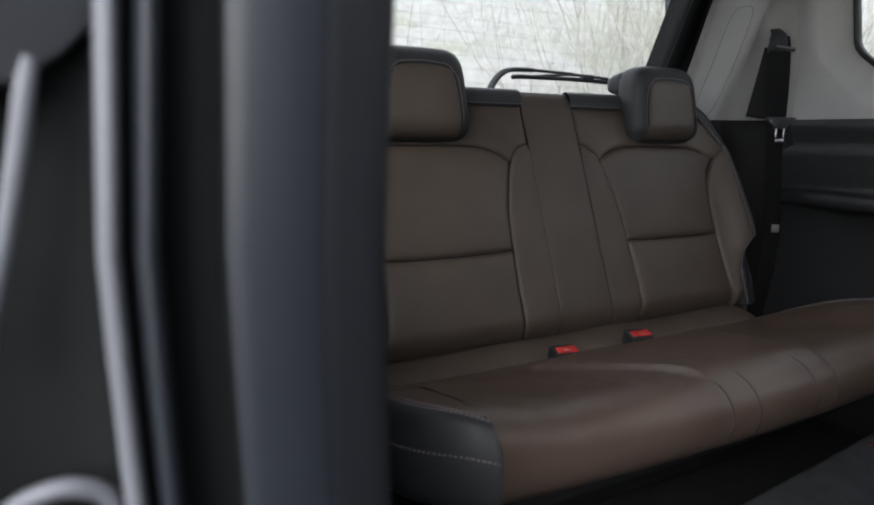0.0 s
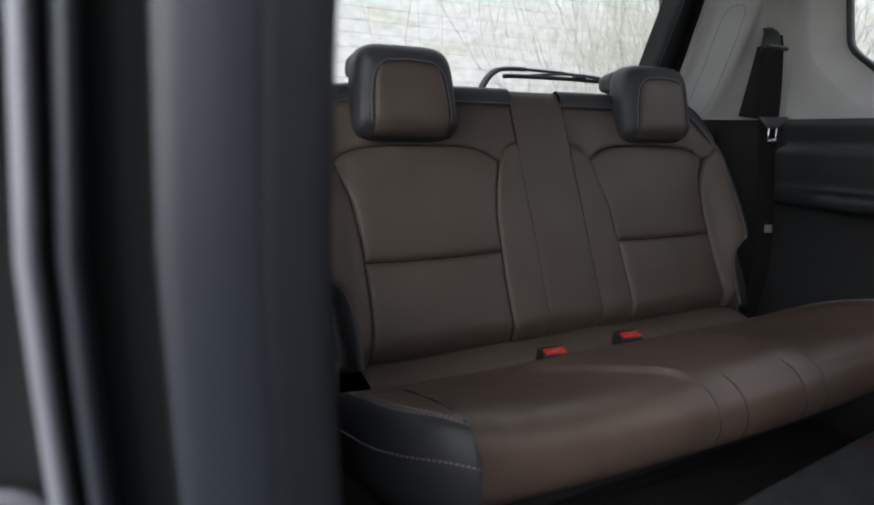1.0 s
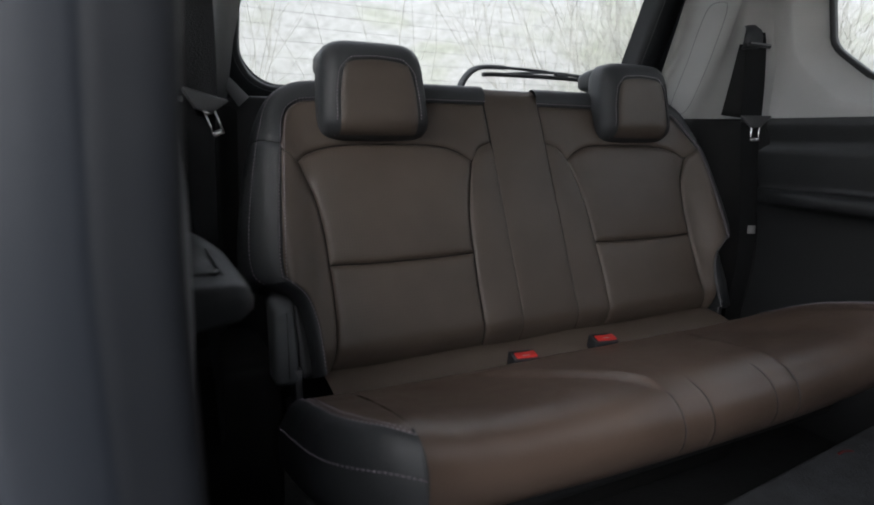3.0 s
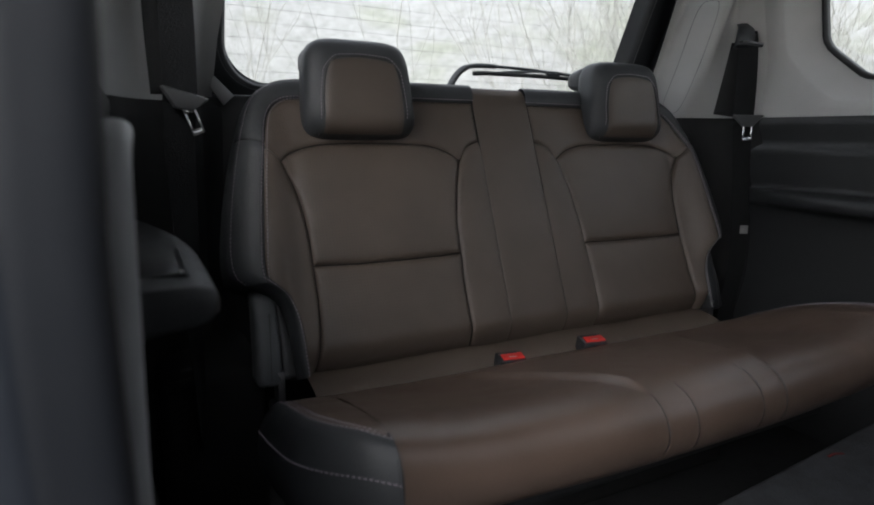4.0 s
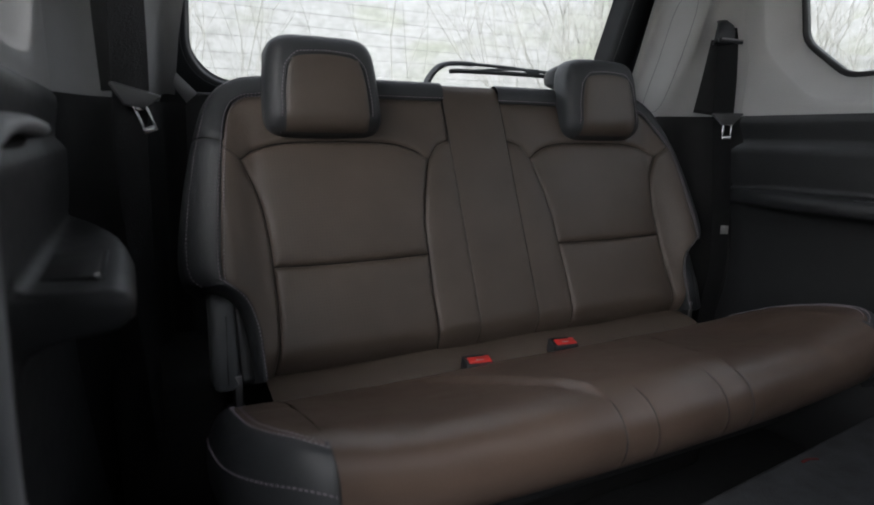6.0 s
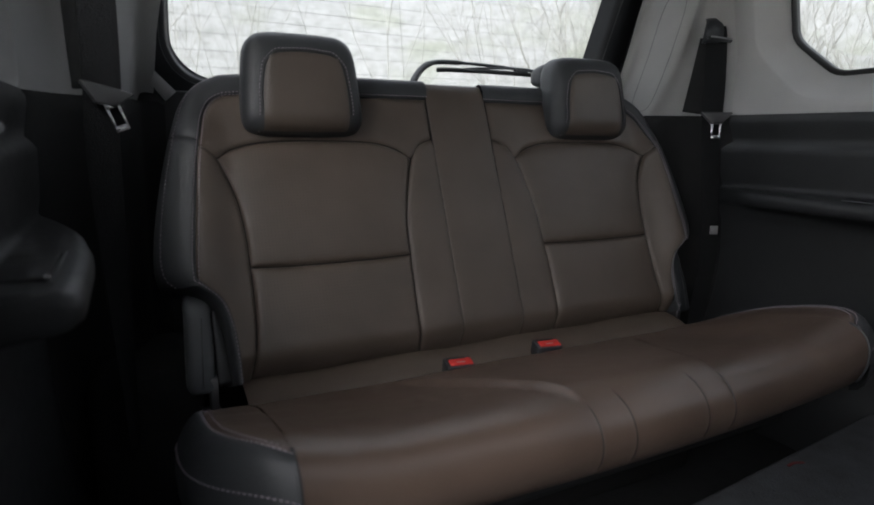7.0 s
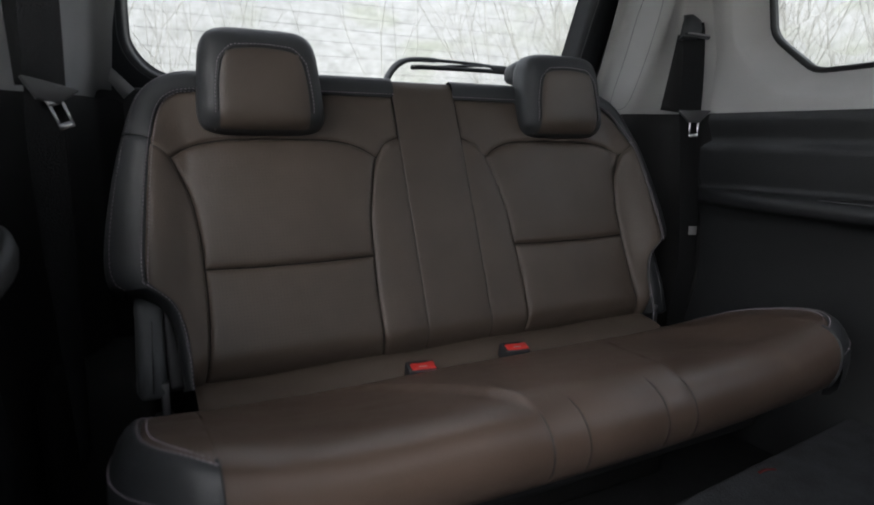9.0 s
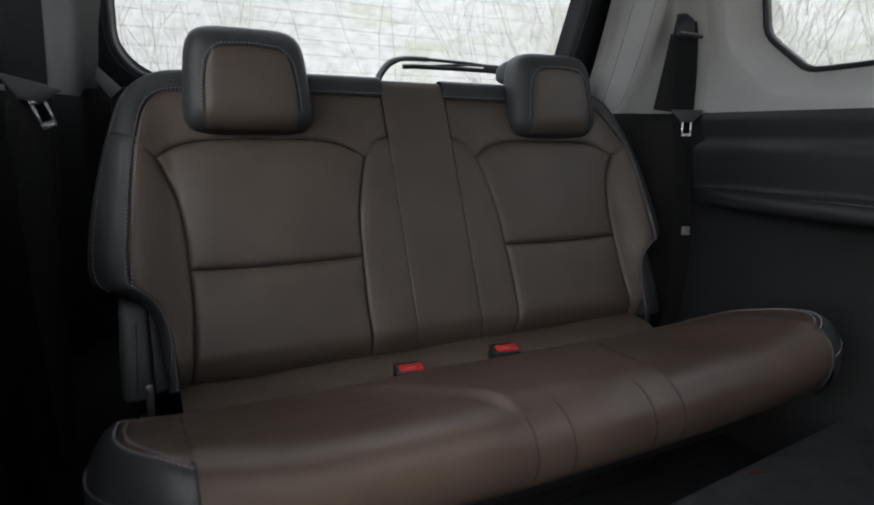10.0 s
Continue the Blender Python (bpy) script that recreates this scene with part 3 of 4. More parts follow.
# ---- the car's body round the bench ----
def side_wall(side, name):
    """Side of the cabin with its rear quarter window; mirrored by side."""
    wall = thing(name, "dark lower side trim with light grey upper trim and a quarter window", "wall", kind="structure")

    def p(x, y, z):
        return Vector((side * x, y, z))
    # window outlines, (y, z), from the rear top round the chamfered corner to the front
    win = [(0.019, 1.195), (0.015, 1.095), (0.011, 1.025), (0.008, 0.995), (-0.009, 0.969), (-0.069, 0.919), (-0.087, 0.909), (-0.109, 0.905), (-0.221, 0.908), (-0.409, 0.915), (-0.469, 0.925), (-0.499, 0.965), (-0.509, 1.075), (-0.489, 1.195), (-0.429, 1.220), (-0.209, 1.230), (-0.039, 1.225)]
    cy, cz = -0.22, 1.06

    dense = [(q.x, q.y) for q in curve(v2(*win, win[0]), 97)[:-1]]

    def outer(y, z):
        """Where the ray from the window's middle through (y, z) leaves the trim panel."""
        dy, dz = y - cy, z - cz
        t = 9.0
        for lim, d, c in ((0.12, dy, cy), (-0.58, dy, cy), (1.30, dz, cz), (0.829, dz, cz)):
            if abs(d) > 1e-6 and (lim - c) / d > 0:
                t = min(t, (lim - c) / d)
        return cy + dy * t, cz + dz * t

    def lean(z):
        return -0.16 * max(0, z - 0.95)
    rows = []
    o = [outer(y, z) for y, z in dense]
    reveal = []
    for (y, z), (oy, oz) in zip(dense, o):
        d = Vector((y - cy, z - cz)).normalized() * 0.058
        ry, rz = y + d.x, z + d.y
        reveal.append((min(ry, 0.11), max(rz, 0.846)))
    for f in (0, 0.5, 1):
        rows.append([p(0.690 + lean(a[1] + (b[1] - a[1]) * f), a[0] + (b[0] - a[0]) * f, a[1] + (b[1] - a[1]) * f) for a, b in zip(o, reveal)])
    for f, x in ((0.06, 0.694), (0.2, 0.704), (0.5, 0.720), (0.9, 0.736), (1.0, 0.739)):
        rows.append([p(x + lean(a[1]), a[0] + (b[0] - a[0]) * f, a[1] + (b[1] - a[1]) * f) for a, b in zip(reveal, dense)])
    part("upper_trim", outward(grid(rows, True)[0]), GREYTRIM, wall, "light grey moulded trim round the quarter window")
    # rubber seal, glass and outer skin
    rows = []
    for k, x in ((1.0, 0.736), (0.985, 0.731), (0.965, 0.731), (0.955, 0.738), (0.955, 0.75), (1.02, 0.75), (1.0, 0.736)):
        rows.append([p(x + lean(z), cy + (y - cy) * k, cz + (z - cz) * (1 - (1 - k) * 1.5)) for y, z in dense])
    part("window_seal", outward(grid(rows, True)[0]), RUBBER, wall, "black rubber window seal")
    rows = [[p(x + lean(z), cy + (y - cy) * 0.99, cz + (z - cz) * 0.99) for y, z in dense] for x in (0.741, 0.745)]
    g = part("window_pane", solid(rows), GLASS, wall, "clear quarter window glass", False)
    g.visible_shadow = False
    rows = []
    for k, x in ((1.0, 0.75), (1.0, 0.765), (1.02, 0.77)):
        rows.append([p(x + lean(z), cy + (y - cy) * k, cz + (z - cz) * k) for y, z in dense])
    rows.append([p(0.785 + lean(b), a * 1.0 if a < 0 else 0.60, b) for a, b in o])
    part("outer_skin", outward(grid(rows, True)[0]), PAINT, wall, "dark painted outer body panel")
    part("outer_lower_panel", box(*sorted((side * 0.735, side * 0.79)), -0.56, 0.52, 0.0, 0.835, 0.02, 3), PAINT, wall, "dark painted lower body side")
    # lower trim with a rolled shelf
    prof = [(0.690, 0.830), (0.686, 0.826), (0.684, 0.815), (0.686, 0.80), (0.690, 0.77), (0.688, 0.765), (0.680, 0.757), (0.680, 0.75), (0.682, 0.70), (0.684, 0.672), (0.678, 0.665), (0.655, 0.6625), (0.632, 0.6615), (0.618, 0.660), (0.611, 0.656), (0.608, 0.648), (0.608, 0.640), (0.612, 0.633), (0.625, 0.629), (0.66, 0.624), (0.683, 0.612), (0.690, 0.57), (0.692, 0.45), (0.68, 0.30), (0.66, 0.15), (0.66, 0.02)]
    rows = []
    ys = [0.12, 0.09, 0.06, 0.02, -0.03, -0.08, -0.14, -0.2, -0.26, -0.32, -0.345, -0.353, -0.357, -0.359, -0.362, -0.40, -0.47, -0.52, -0.58]
    reach = [0.0, 0.2, 0.36, 0.55, 0.72, 0.85, 0.95, 1.0, 1.0, 1.0, 0.99, 0.94, 0.80, 0.4, 0.0, 0.0, 0.0, 0.0, 0.0]
    for y, k in zip(ys, reach):
        rows.append([p(0.686 + (x - 0.686) * k if 0.60 < z < 0.676 else x, y, z) for x, z in [(q.x, q.y) for q in curve(v2(*prof), 90)]])
    part("lower_trim", outward(grid(rows)[0]), SOFT, wall, "black soft side trim with a rolled shelf")
    # slot in the shelf: a thin black box colours in its dark recess
    part("shelf_slot", box(*sorted((side * 0.634, side * 0.674)), -0.315, -0.20, 0.655, 0.6645, 0.001), RUBBER, wall, "thin black box for the dark tray recess")
    part("shelf_trim", tube([p(0.630, -0.32, 0.6635), p(0.630, -0.195, 0.6635)], 0.001, 6), GREYPL, wall)
    # Steel bead added to make the glint at the tray's edge
    part("tray_glint", box(*sorted((side * 0.632, side * 0.637)), -0.318, -0.312, 0.663, 0.667, 0.001), CHROME, wall, "tiny steel bead added as a glint on the tray")
    if side < 0:
        rim = curve([p(0.705, -0.12, 0.776), p(0.678, -0.20, 0.779), p(0.675, -0.33, 0.783), p(0.675, -0.425, 0.779), p(0.677, -0.462, 0.766), p(0.678, -0.482, 0.738), p(0.679, -0.488, 0.69), p(0.681, -0.490, 0.60), p(0.682, -0.492, 0.45)], 56)
        part("panel_rim", tube(rim, 0.012, 12, None, 0.6), RIMGREY, wall, "raised grey rim of the side panel")
    # rear pillar
    tuck = 0.009 if side > 0 else -0.004
    plan = [(0.525 + tuck, 0.335), (0.546 + tuck, 0.335), (0.555 + tuck, 0.318), (0.563 + tuck * 0.7, 0.285), (0.575, 0.255), (0.585, 0.235), (0.597, 0.226), (0.625, 0.215), (0.650, 0.195), (0.668, 0.162), (0.682, 0.125), (0.694, 0.10)]
    rows = []
    for k in range(13):
        z = 0.829 + 0.45 * k / 12
        q = curve(v2(*plan), 44)
        rows.append([p(a.x - 0.10 * max(0, z - 0.95) - (0.11 * (z - 0.86) * max(0, 1 - abs(a.x - 0.525) / 0.06) if side < 0 else 0), a.y - (0.44 if a.x < 0.60 else 0.44 - 0.40 * min(1, (a.x - 0.60) / 0.06)) * (z - 0.88), z) for a in q])
    part("rear_pillar_trim", outward(grid(rows)[0]), PILLARGREY, wall, "grey rear pillar trim")
    rows = []
    for z, d in ((0.829, 0.0), (0.822, -0.004), (0.80, -0.004), (0.5, 0.0), (0.02, 0.0)):
        rows.append([p(a.x + d, a.y + d, z) for a in curve(v2((0.50, 0.36), *plan[1:]), 30)])
    part("rear_pillar_lower_trim", outward(grid(rows)[0]), DEEP, wall, "black lower pillar trim")
    if side < 0:
        # Added block that darkens the too-light floor behind the cushion
        part("dark_filler", box(-0.655, -0.49, 0.11, 0.34, 0.11, 0.41, 0.03, 3), DEEP, wall, "black block added to darken a floor patch")
        return wall
    # oval cover seam on the pillar
    ov = []
    for k in range(60):
        a = 2 * math.pi * k / 60
        u = math.copysign(abs(math.cos(a)) ** 0.5, math.cos(a)) * 0.0095
        w = math.copysign(abs(math.sin(a)) ** 0.35, math.sin(a)) * 0.125
        zz = 0.965 + w
        xx = 0.569 + u
        yy = 0.262 - (xx - 0.569) * 2.6
        ov.append(p(xx - 0.10 * max(0, zz - 0.95) - 0.003, yy - 0.44 * (zz - 0.88) - 0.002, zz))
    part("cover_seam", tube(ov + [ov[0]], 0.0005, 6), GREYPL, wall, "thin seam of an oval airbag cover")
    return wall


side_wall(1, "wall_right")
side_wall(-1, "wall_left")


def seat_belt(side, dx=0.0):
    b = thing("seat_belt", "black seat belt with a steel tongue hanging by the pillar", "seat belt", "seat belts")

    def p(x, y, z):
        return Vector((side * (x + dx), y, z))
    if side > 0:
        upper = [p(0.622, 0.120, 1.02), p(0.622, 0.114, 0.99), p(0.617, 0.104, 0.90), p(0.611, 0.098, 0.82)]
        lower = [p(0.611, 0.100, 0.82), p(0.622, 0.098, 0.72), p(0.633, 0.094, 0.60), p(0.640, 0.094, 0.48), p(0.642, 0.11, 0.36), p(0.640, 0.12, 0.16)]
    else:
        upper = [p(0.616, 0.110, 1.03), p(0.615, 0.100, 0.95), p(0.616, 0.096, 0.88), p(0.618, 0.095, 0.82)]
        lower = [p(0.618, 0.096, 0.82), p(0.622, 0.095, 0.768), p(0.621, 0.092, 0.63), p(0.618, 0.088, 0.45), p(0.616, 0.085, 0.30)]
    part("upper_webbing", ribbon(curve(upper, 24), (1, -0.6, 0) if side > 0 else (1, 0.2, 0), 0.047, 0.0014), WEB, b)
    part("lower_webbing", ribbon(curve(lower, 30), (1, -0.3, 0) if side > 0 else (0.8, 0.2, 0), 0.046, 0.0014, None, None if side > 0 else (0.25, 1, 0)), WEB, b)
    # Dark strip put in for the shaded gap beside the webbing
    rear = [p(0.620, 0.126, 0.995), p(0.615, 0.136, 0.92), p(0.608, 0.148, 0.833)] if side > 0 else [p(0.640, 0.120, 1.03), p(0.643, 0.124, 0.95), p(0.640, 0.128, 0.833)]
    part("belt_shade_strip", ribbon(curve(rear, 16), (1, -0.9, 0) if side > 0 else (1, 0.3, 0), 0.048 if side > 0 else 0.030, 0.0014), DEEP, b, "dark strip for the shade behind the belt")
    # guide at the top
    part("guide", tube([p(0.586, 0.108, 0.992), p(0.650, 0.099, 0.991)], 0.0045, 10), PLASTIC, b)
    part("guide_bar", tube([p(0.590, 0.102, 0.996), p(0.648, 0.095, 0.994)], 0.002, 8), STEEL, b)
    rows = []
    for z, w, d in ((0.985, 0.036, 0.0), (1.0, 0.036, -0.004), (1.015, 0.032, -0.003), (1.03, 0.022, 0.002), (1.04, 0.010, 0.012)):
        rows.append([p(0.622 + w * c, 0.122 + d + 0.012 * s, z) for c, s in [(math.cos(2 * math.pi * k / 20), math.sin(2 * math.pi * k / 20)) for k in range(20)]])
    part("guide_cover", solid(rows), PLASTIC, b, "black plastic belt guide cover")
    # tongue
    tilt = -18 if side < 0 else 0
    rot = pose(side * (0.612 + dx) + (0.002 if side < 0 else 0), 0.086, 0.818, -8, tilt, -32 if side > 0 else 34)
    head = box(-0.034, 0.034, -0.005, 0.005, -0.006, 0.016, 0.003)
    for v in head.verts:
        if v.co.z < 0.006:
            v.co.x *= 0.42
            v.co.z -= 0.004
    hang = rot if side > 0 else pose(-0.592, 0.086, 0.820, -8, 13, 20)
    bmesh.ops.transform(head, matrix=hang, verts=head.verts)
    part("tongue_grip", head, GRIP, b, "dark grey plastic tongue grip")
    blade = bmesh.new()
    for q in ((-0.011, -0.0065, -0.042, -0.004), (0.0065, 0.011, -0.042, -0.004), (-0.011, 0.011, -0.0435, -0.035), (-0.011, 0.011, -0.012, -0.004)):
        box(q[0], q[1], -0.0012, 0.0012, q[2], q[3], 0.0006, 1, blade)
    bmesh.ops.transform(blade, matrix=rot, verts=blade.verts)
    part("tongue", blade, CHROME, b, "bright steel tongue with an opening")
    if side < 0:
        return b
    lab = box(-0.009, 0.009, -0.0012, 0.0012, -0.010, 0.010, 0.0005, 1)
    bmesh.ops.transform(lab, matrix=pose(side * (0.640 + dx), 0.085, 0.565, -2, 0, -30), verts=lab.verts)
    part("belt_label", lab, GREYLAB, b, "small pale label sewn on the belt")
    return b


seat_belt(1)
seat_belt(-1, -0.022)


# ---- tailgate ----
def tail_y(z):
    return 0.355 - 0.44 * (z - 0.967)


tail = thing("tailgate", "closed tailgate with a black frame and a wide window", "tailgate", kind="structure")


def tail_ring(hw, z0, z1, r, n=12):
    """Rounded window outline, (x, z)."""
    out = []
    for cx, cz, a0 in ((hw - r, z0 + r, -90), (hw - r * 0.8, z1 - r * 0.8, 0), (-hw + r * 0.8, z1 - r * 0.8, 90), (-hw + r, z0 + r, 180)):
        for k in range(n + 1):
            a = radians(a0 + 90 * k / n)
            q = r if cz < 1 else r * 0.8
            out.append((cx + q * math.cos(a), cz + q * math.sin(a)))
    return out


rows = []
for hw, z0, z1, r, d in ((0.60, 0.45, 1.34, 0.05, 0.03), (0.56, 0.84, 1.32, 0.09, 0.0), (0.515, 0.858, 1.30, 0.085, -0.004), (0.499, 0.868, 1.29, 0.08, 0.0), (0.493, 0.873, 1.285, 0.078, 0.012), (0.490, 0.876, 1.28, 0.076, 0.045), (0.486, 0.880, 1.276, 0.074, 0.05)):
    rows.append([Vector((x, tail_y(z) + d, z)) for x, z in tail_ring(hw, z0, z1, r)])
part("window_frame", outward(grid(rows, True)[0]), PLASTIC, tail, "black plastic tailgate window frame")
rows = [[Vector((x, tail_y(z) + d, z)) for x, z in tail_ring(0.55, 0.84, 1.31, 0.09)] for d in (0.051, 0.055)]
g = part("window_pane", solid(rows), GLASS, tail, "clear tailgate window glass with heater wires", False)
g.visible_shadow = False
rows = [[Vector((x, tail_y(z) + d, z)) for x, z in tail_ring(hw, z0, 1.31, 0.09)] for hw, z0, d in ((0.49, 0.88, 0.056), (0.56, 0.83, 0.058), (0.72, 0.75, 0.02), (0.80, 0.40, -0.02))]
part("outer_skin", outward(grid(rows, True)[0]), PAINT, tail, "dark painted tailgate skin")
part("inner_panel", box(-0.64, 0.64, 0.35, 0.385, 0.15, 0.85, 0.01), SOFT, tail, "black inner tailgate panel")
for k in range(14):
    z = 0.905 + 0.0268 * k
    part("heater_wire", tube([(x, tail_y(z) + 0.0495, z + 0.004 * math.sin(3 * x + k)) for x in [-0.485 + 0.97 * i / 12 for i in range(13)]], 0.00028, 4), GREYPL, tail)
seal = tail_ring(0.507, 0.862, 1.295, 0.083)
part("frame_seam", tube([Vector((x, tail_y(z) - 0.0035, z)) for x, z in seal] + [Vector((seal[0][0], tail_y(seal[0][1]) - 0.0035, seal[0][1]))], 0.0008, 6), GREYPL, tail)
for sx in (-1, 1):
    rows = [[Vector((sx * x, y, z)) for x, z in ((0.520, 0.880), (0.526, 0.858), (0.505, 0.829), (0.487, 0.846))] for y in (0.325, 0.34)]
    part("corner_trim", solid(rows), GREYTRIM, tail, "small grey corner trim")

wiper = thing("rear_wiper", "black rear window wiper with its arm", "wiper")
part("arm", tube(curve([(0.036, 0.478, 0.885), (0.050, 0.480, 0.912), (0.074, 0.481, 0.937), (0.112, 0.481, 0.949), (0.20, 0.480, 0.950), (0.348, 0.479, 0.946), (0.42, 0.478, 0.942)], 40), [0.012] * 8 + [0.010] * 8 + [0.007] * 12 + [0.005] * 12, 10, None, 0.6), PLASTIC, wiper)
part("blade", tube(curve([(0.105, 0.476, 0.930), (0.13, 0.476, 0.932), (0.35, 0.476, 0.933), (0.62, 0.476, 0.924)], 20), 0.008, 8, None, 0.7), RUBBER, wiper, "black rubber wiper blade")
part("carrier", tube(curve([(0.17, 0.475, 0.935), (0.27, 0.474, 0.943), (0.34, 0.474, 0.9435), (0.45, 0.475, 0.937)], 20), 0.003, 8), PLASTIC, wiper)
part("clip", box(0.325, 0.365, 0.468, 0.482, 0.934, 0.948, 0.003), PLASTIC, wiper)


# ---- hinges beside the backrest ----
def hinge(side):
    h = new("hinge")
    h.parent = bench
    h["label"] = "grey plastic hinge cover with a steel bracket"

    def p(x, y, z):
        return Vector((side * x, y, z))
    rows = []
    for z, dy, w in ((0.398, -0.004, 0.8), (0.406, -0.004, 1.0), (0.46, 0.010, 0.97), (0.505, 0.028, 0.92), (0.512, 0.031, 0.96), (0.528, 0.04, 0.9), (0.540, 0.048, 0.6)):
        rows.append([p(0.500 + 0.021 * w * c - 0.05 * (z - 0.40) * 0.6, 0.060 + dy + 0.03 * w * s, z) for c, s in [(math.copysign(abs(math.cos(a)) ** 0.6, math.cos(a)), math.copysign(abs(math.sin(a)) ** 0.6, math.sin(a))) for a in [2 * math.pi * k / 24 for k in range(24)]]])
    # The right-hand covers take a blacker plastic that holds their shade
    part("cover", solid(rows), GREYPL if side < 0 else PLASTIC, h, "grey plastic hinge cover" if side < 0 else "hinge cover, darkened in colour as shaded")
    part("cover_rib", tube([p(0.499, 0.025, 0.41), p(0.497, 0.036, 0.46), p(0.494, 0.054, 0.508)], 0.0009, 8), GRIP, h)
    rows = []
    for z, inner, dy in ((0.402, 0.452, 0.0), (0.41, 0.450, 0.002), (0.45, 0.457, 0.012), (0.50, 0.466, 0.03), (0.53, 0.472, 0.042)):
        rows.append([p(x, y + dy, z) for x, y in ((0.479, 0.045), (0.474, 0.040), (inner + 0.003, 0.044), (inner, 0.049), (inner, 0.10), (0.479, 0.10))])
    part("inner_cover", solid(rows), GRIP if side < 0 else PLASTIC, h, "dark wedge-shaped hinge cover")
    part("bracket", box(*sorted((side * 0.478, side * 0.490)), 0.03, 0.06, 0.33, 0.42, 0.002), STEEL, h, "steel hinge bracket")
    part("bracket_foot", box(*sorted((side * 0.474, side * 0.500)), 0.02, 0.06, 0.325, 0.368, 0.005), STEEL, h)
    return h


hinge(-1)
hinge(1)

# ---- floor, roof, front of the cabin ----
floor = tagged(link("floor", box(-0.72, 0.72, -2.6, 0.45, 0.06, 0.12, 0.01), CARPET), "dark carpeted car floor", "floor", kind="structure")
ceiling = tagged(new("ceiling"), "light grey cloth headliner with an unseen opening added for light", "ceiling", kind="structure")


def roof_sheet(x0, x1, y0, y1):
    rows = []
    for k in range(9):
        y = y0 + (y1 - y0) * k / 8
        rows.append([Vector((x, y, 1.285 - 0.05 * (x / 0.7) ** 2 - 0.02 * max(0, y))) for x in [x0 + (x1 - x0) * i / 10 for i in range(11)]])
    bm = outward(grid(rows)[0])
    bmesh.ops.solidify(bm, geom=bm.faces[:], thickness=0.03)
    return bm


# The gap between these sheets is added, out of view, to let skylight in
for x0, x1, y0, y1 in ((-0.72, -0.36, -2.7, 0.22), (0.36, 0.72, -2.7, 0.22), (-0.36, 0.36, -0.72, 0.22), (-0.36, 0.36, -2.7, -0.9)):
    part("headliner", roof_sheet(x0, x1, y0, y1), HEADLINER, ceiling)
part("roof_frame", box(-0.37, 0.37, -0.735, -0.705, 1.255, 1.285, 0.005), PLASTIC, ceiling)
step_mesh = box(-0.69, 0.69, -2.5, -0.315, 0.115, 0.2575, 0.012, 3)
for v in step_mesh.verts:
    if v.co.y > -0.5:
        v.co.y += 0.09 * (v.co.x - 0.25) + 0.004 * noise.noise(v.co * 9)
step = tagged(link("floor_step", step_mesh, material("grey_carpet", (0.034, 0.037, 0.042), 0.95, grain=1.0, grain_size=240, mottle=0.3, mottle_size=25)), "dark grey carpeted floor in front of the bench", "floor", kind="structure")
riser = tagged(link("seat_riser", box(-0.40, 0.40, -0.10, 0.10, 0.115, 0.335, 0.015), DEEP), "black carpeted riser under the bench", "riser", kind="structure")
# Unseen seat block, added to keep front light off the bench
second = thing("second_row_blocker", "unseen black second-row seat added to block light", "seat")
part("backrest", box(-0.64, 0.64, -1.08, -0.96, 0.35, 1.02, 0.04, 3), BLACK, second)
part("cushion", box(-0.64, 0.64, -1.54, -1.04, 0.30, 0.46, 0.04, 3), BLACK, second)
part("base", box(-0.58, 0.58, -1.49, -0.99, 0.255, 0.31, 0.01), PLASTIC, second)
leaf = thing("door_left", "open dark rear side door", "door", kind="structure")
part("leaf", box(-1.75, -0.82, -1.72, -1.62, 0.10, 0.86, 0.02), SOFT, leaf)
part("leaf_frame", box(-1.70, -1.64, -1.70, -1.64, 0.86, 1.22, 0.01), PAINT, leaf)
part("pillar", box(-0.80, -0.70, -1.72, -1.58, 0.10, 1.25, 0.01), SOFT, leaf)
front = thing("wall_front", "dark front end of the cabin", "wall", kind="structure")
part("lower_panel", box(-0.75, 0.75, -2.62, -2.5, 0.1, 0.75, 0.02), SOFT, front)
door = thing("door_right", "closed dark door with its window opening", "door", kind="structure")
part("door_panel", box(0.69, 0.76, -2.5, -0.60, 0.12, 0.80, 0.015), SOFT, door)
part("door_pillar", box(0.67, 0.75, -1.62, -1.48, 0.86, 1.25, 0.015), SOFT, door)
part("door_frame", box(0.67, 0.75, -0.64, -0.585, 0.80, 1.25, 0.015), GREYTRIM, door)
part("sill", box(-0.80, -0.70, -2.5, -0.62, 0.08, 0.17, 0.01), PLASTIC, door)


# ---- door jamb beside the camera ----
jamb = thing("door_jamb", "dark rear door jamb with rubber seal", "door jamb", kind="structure")


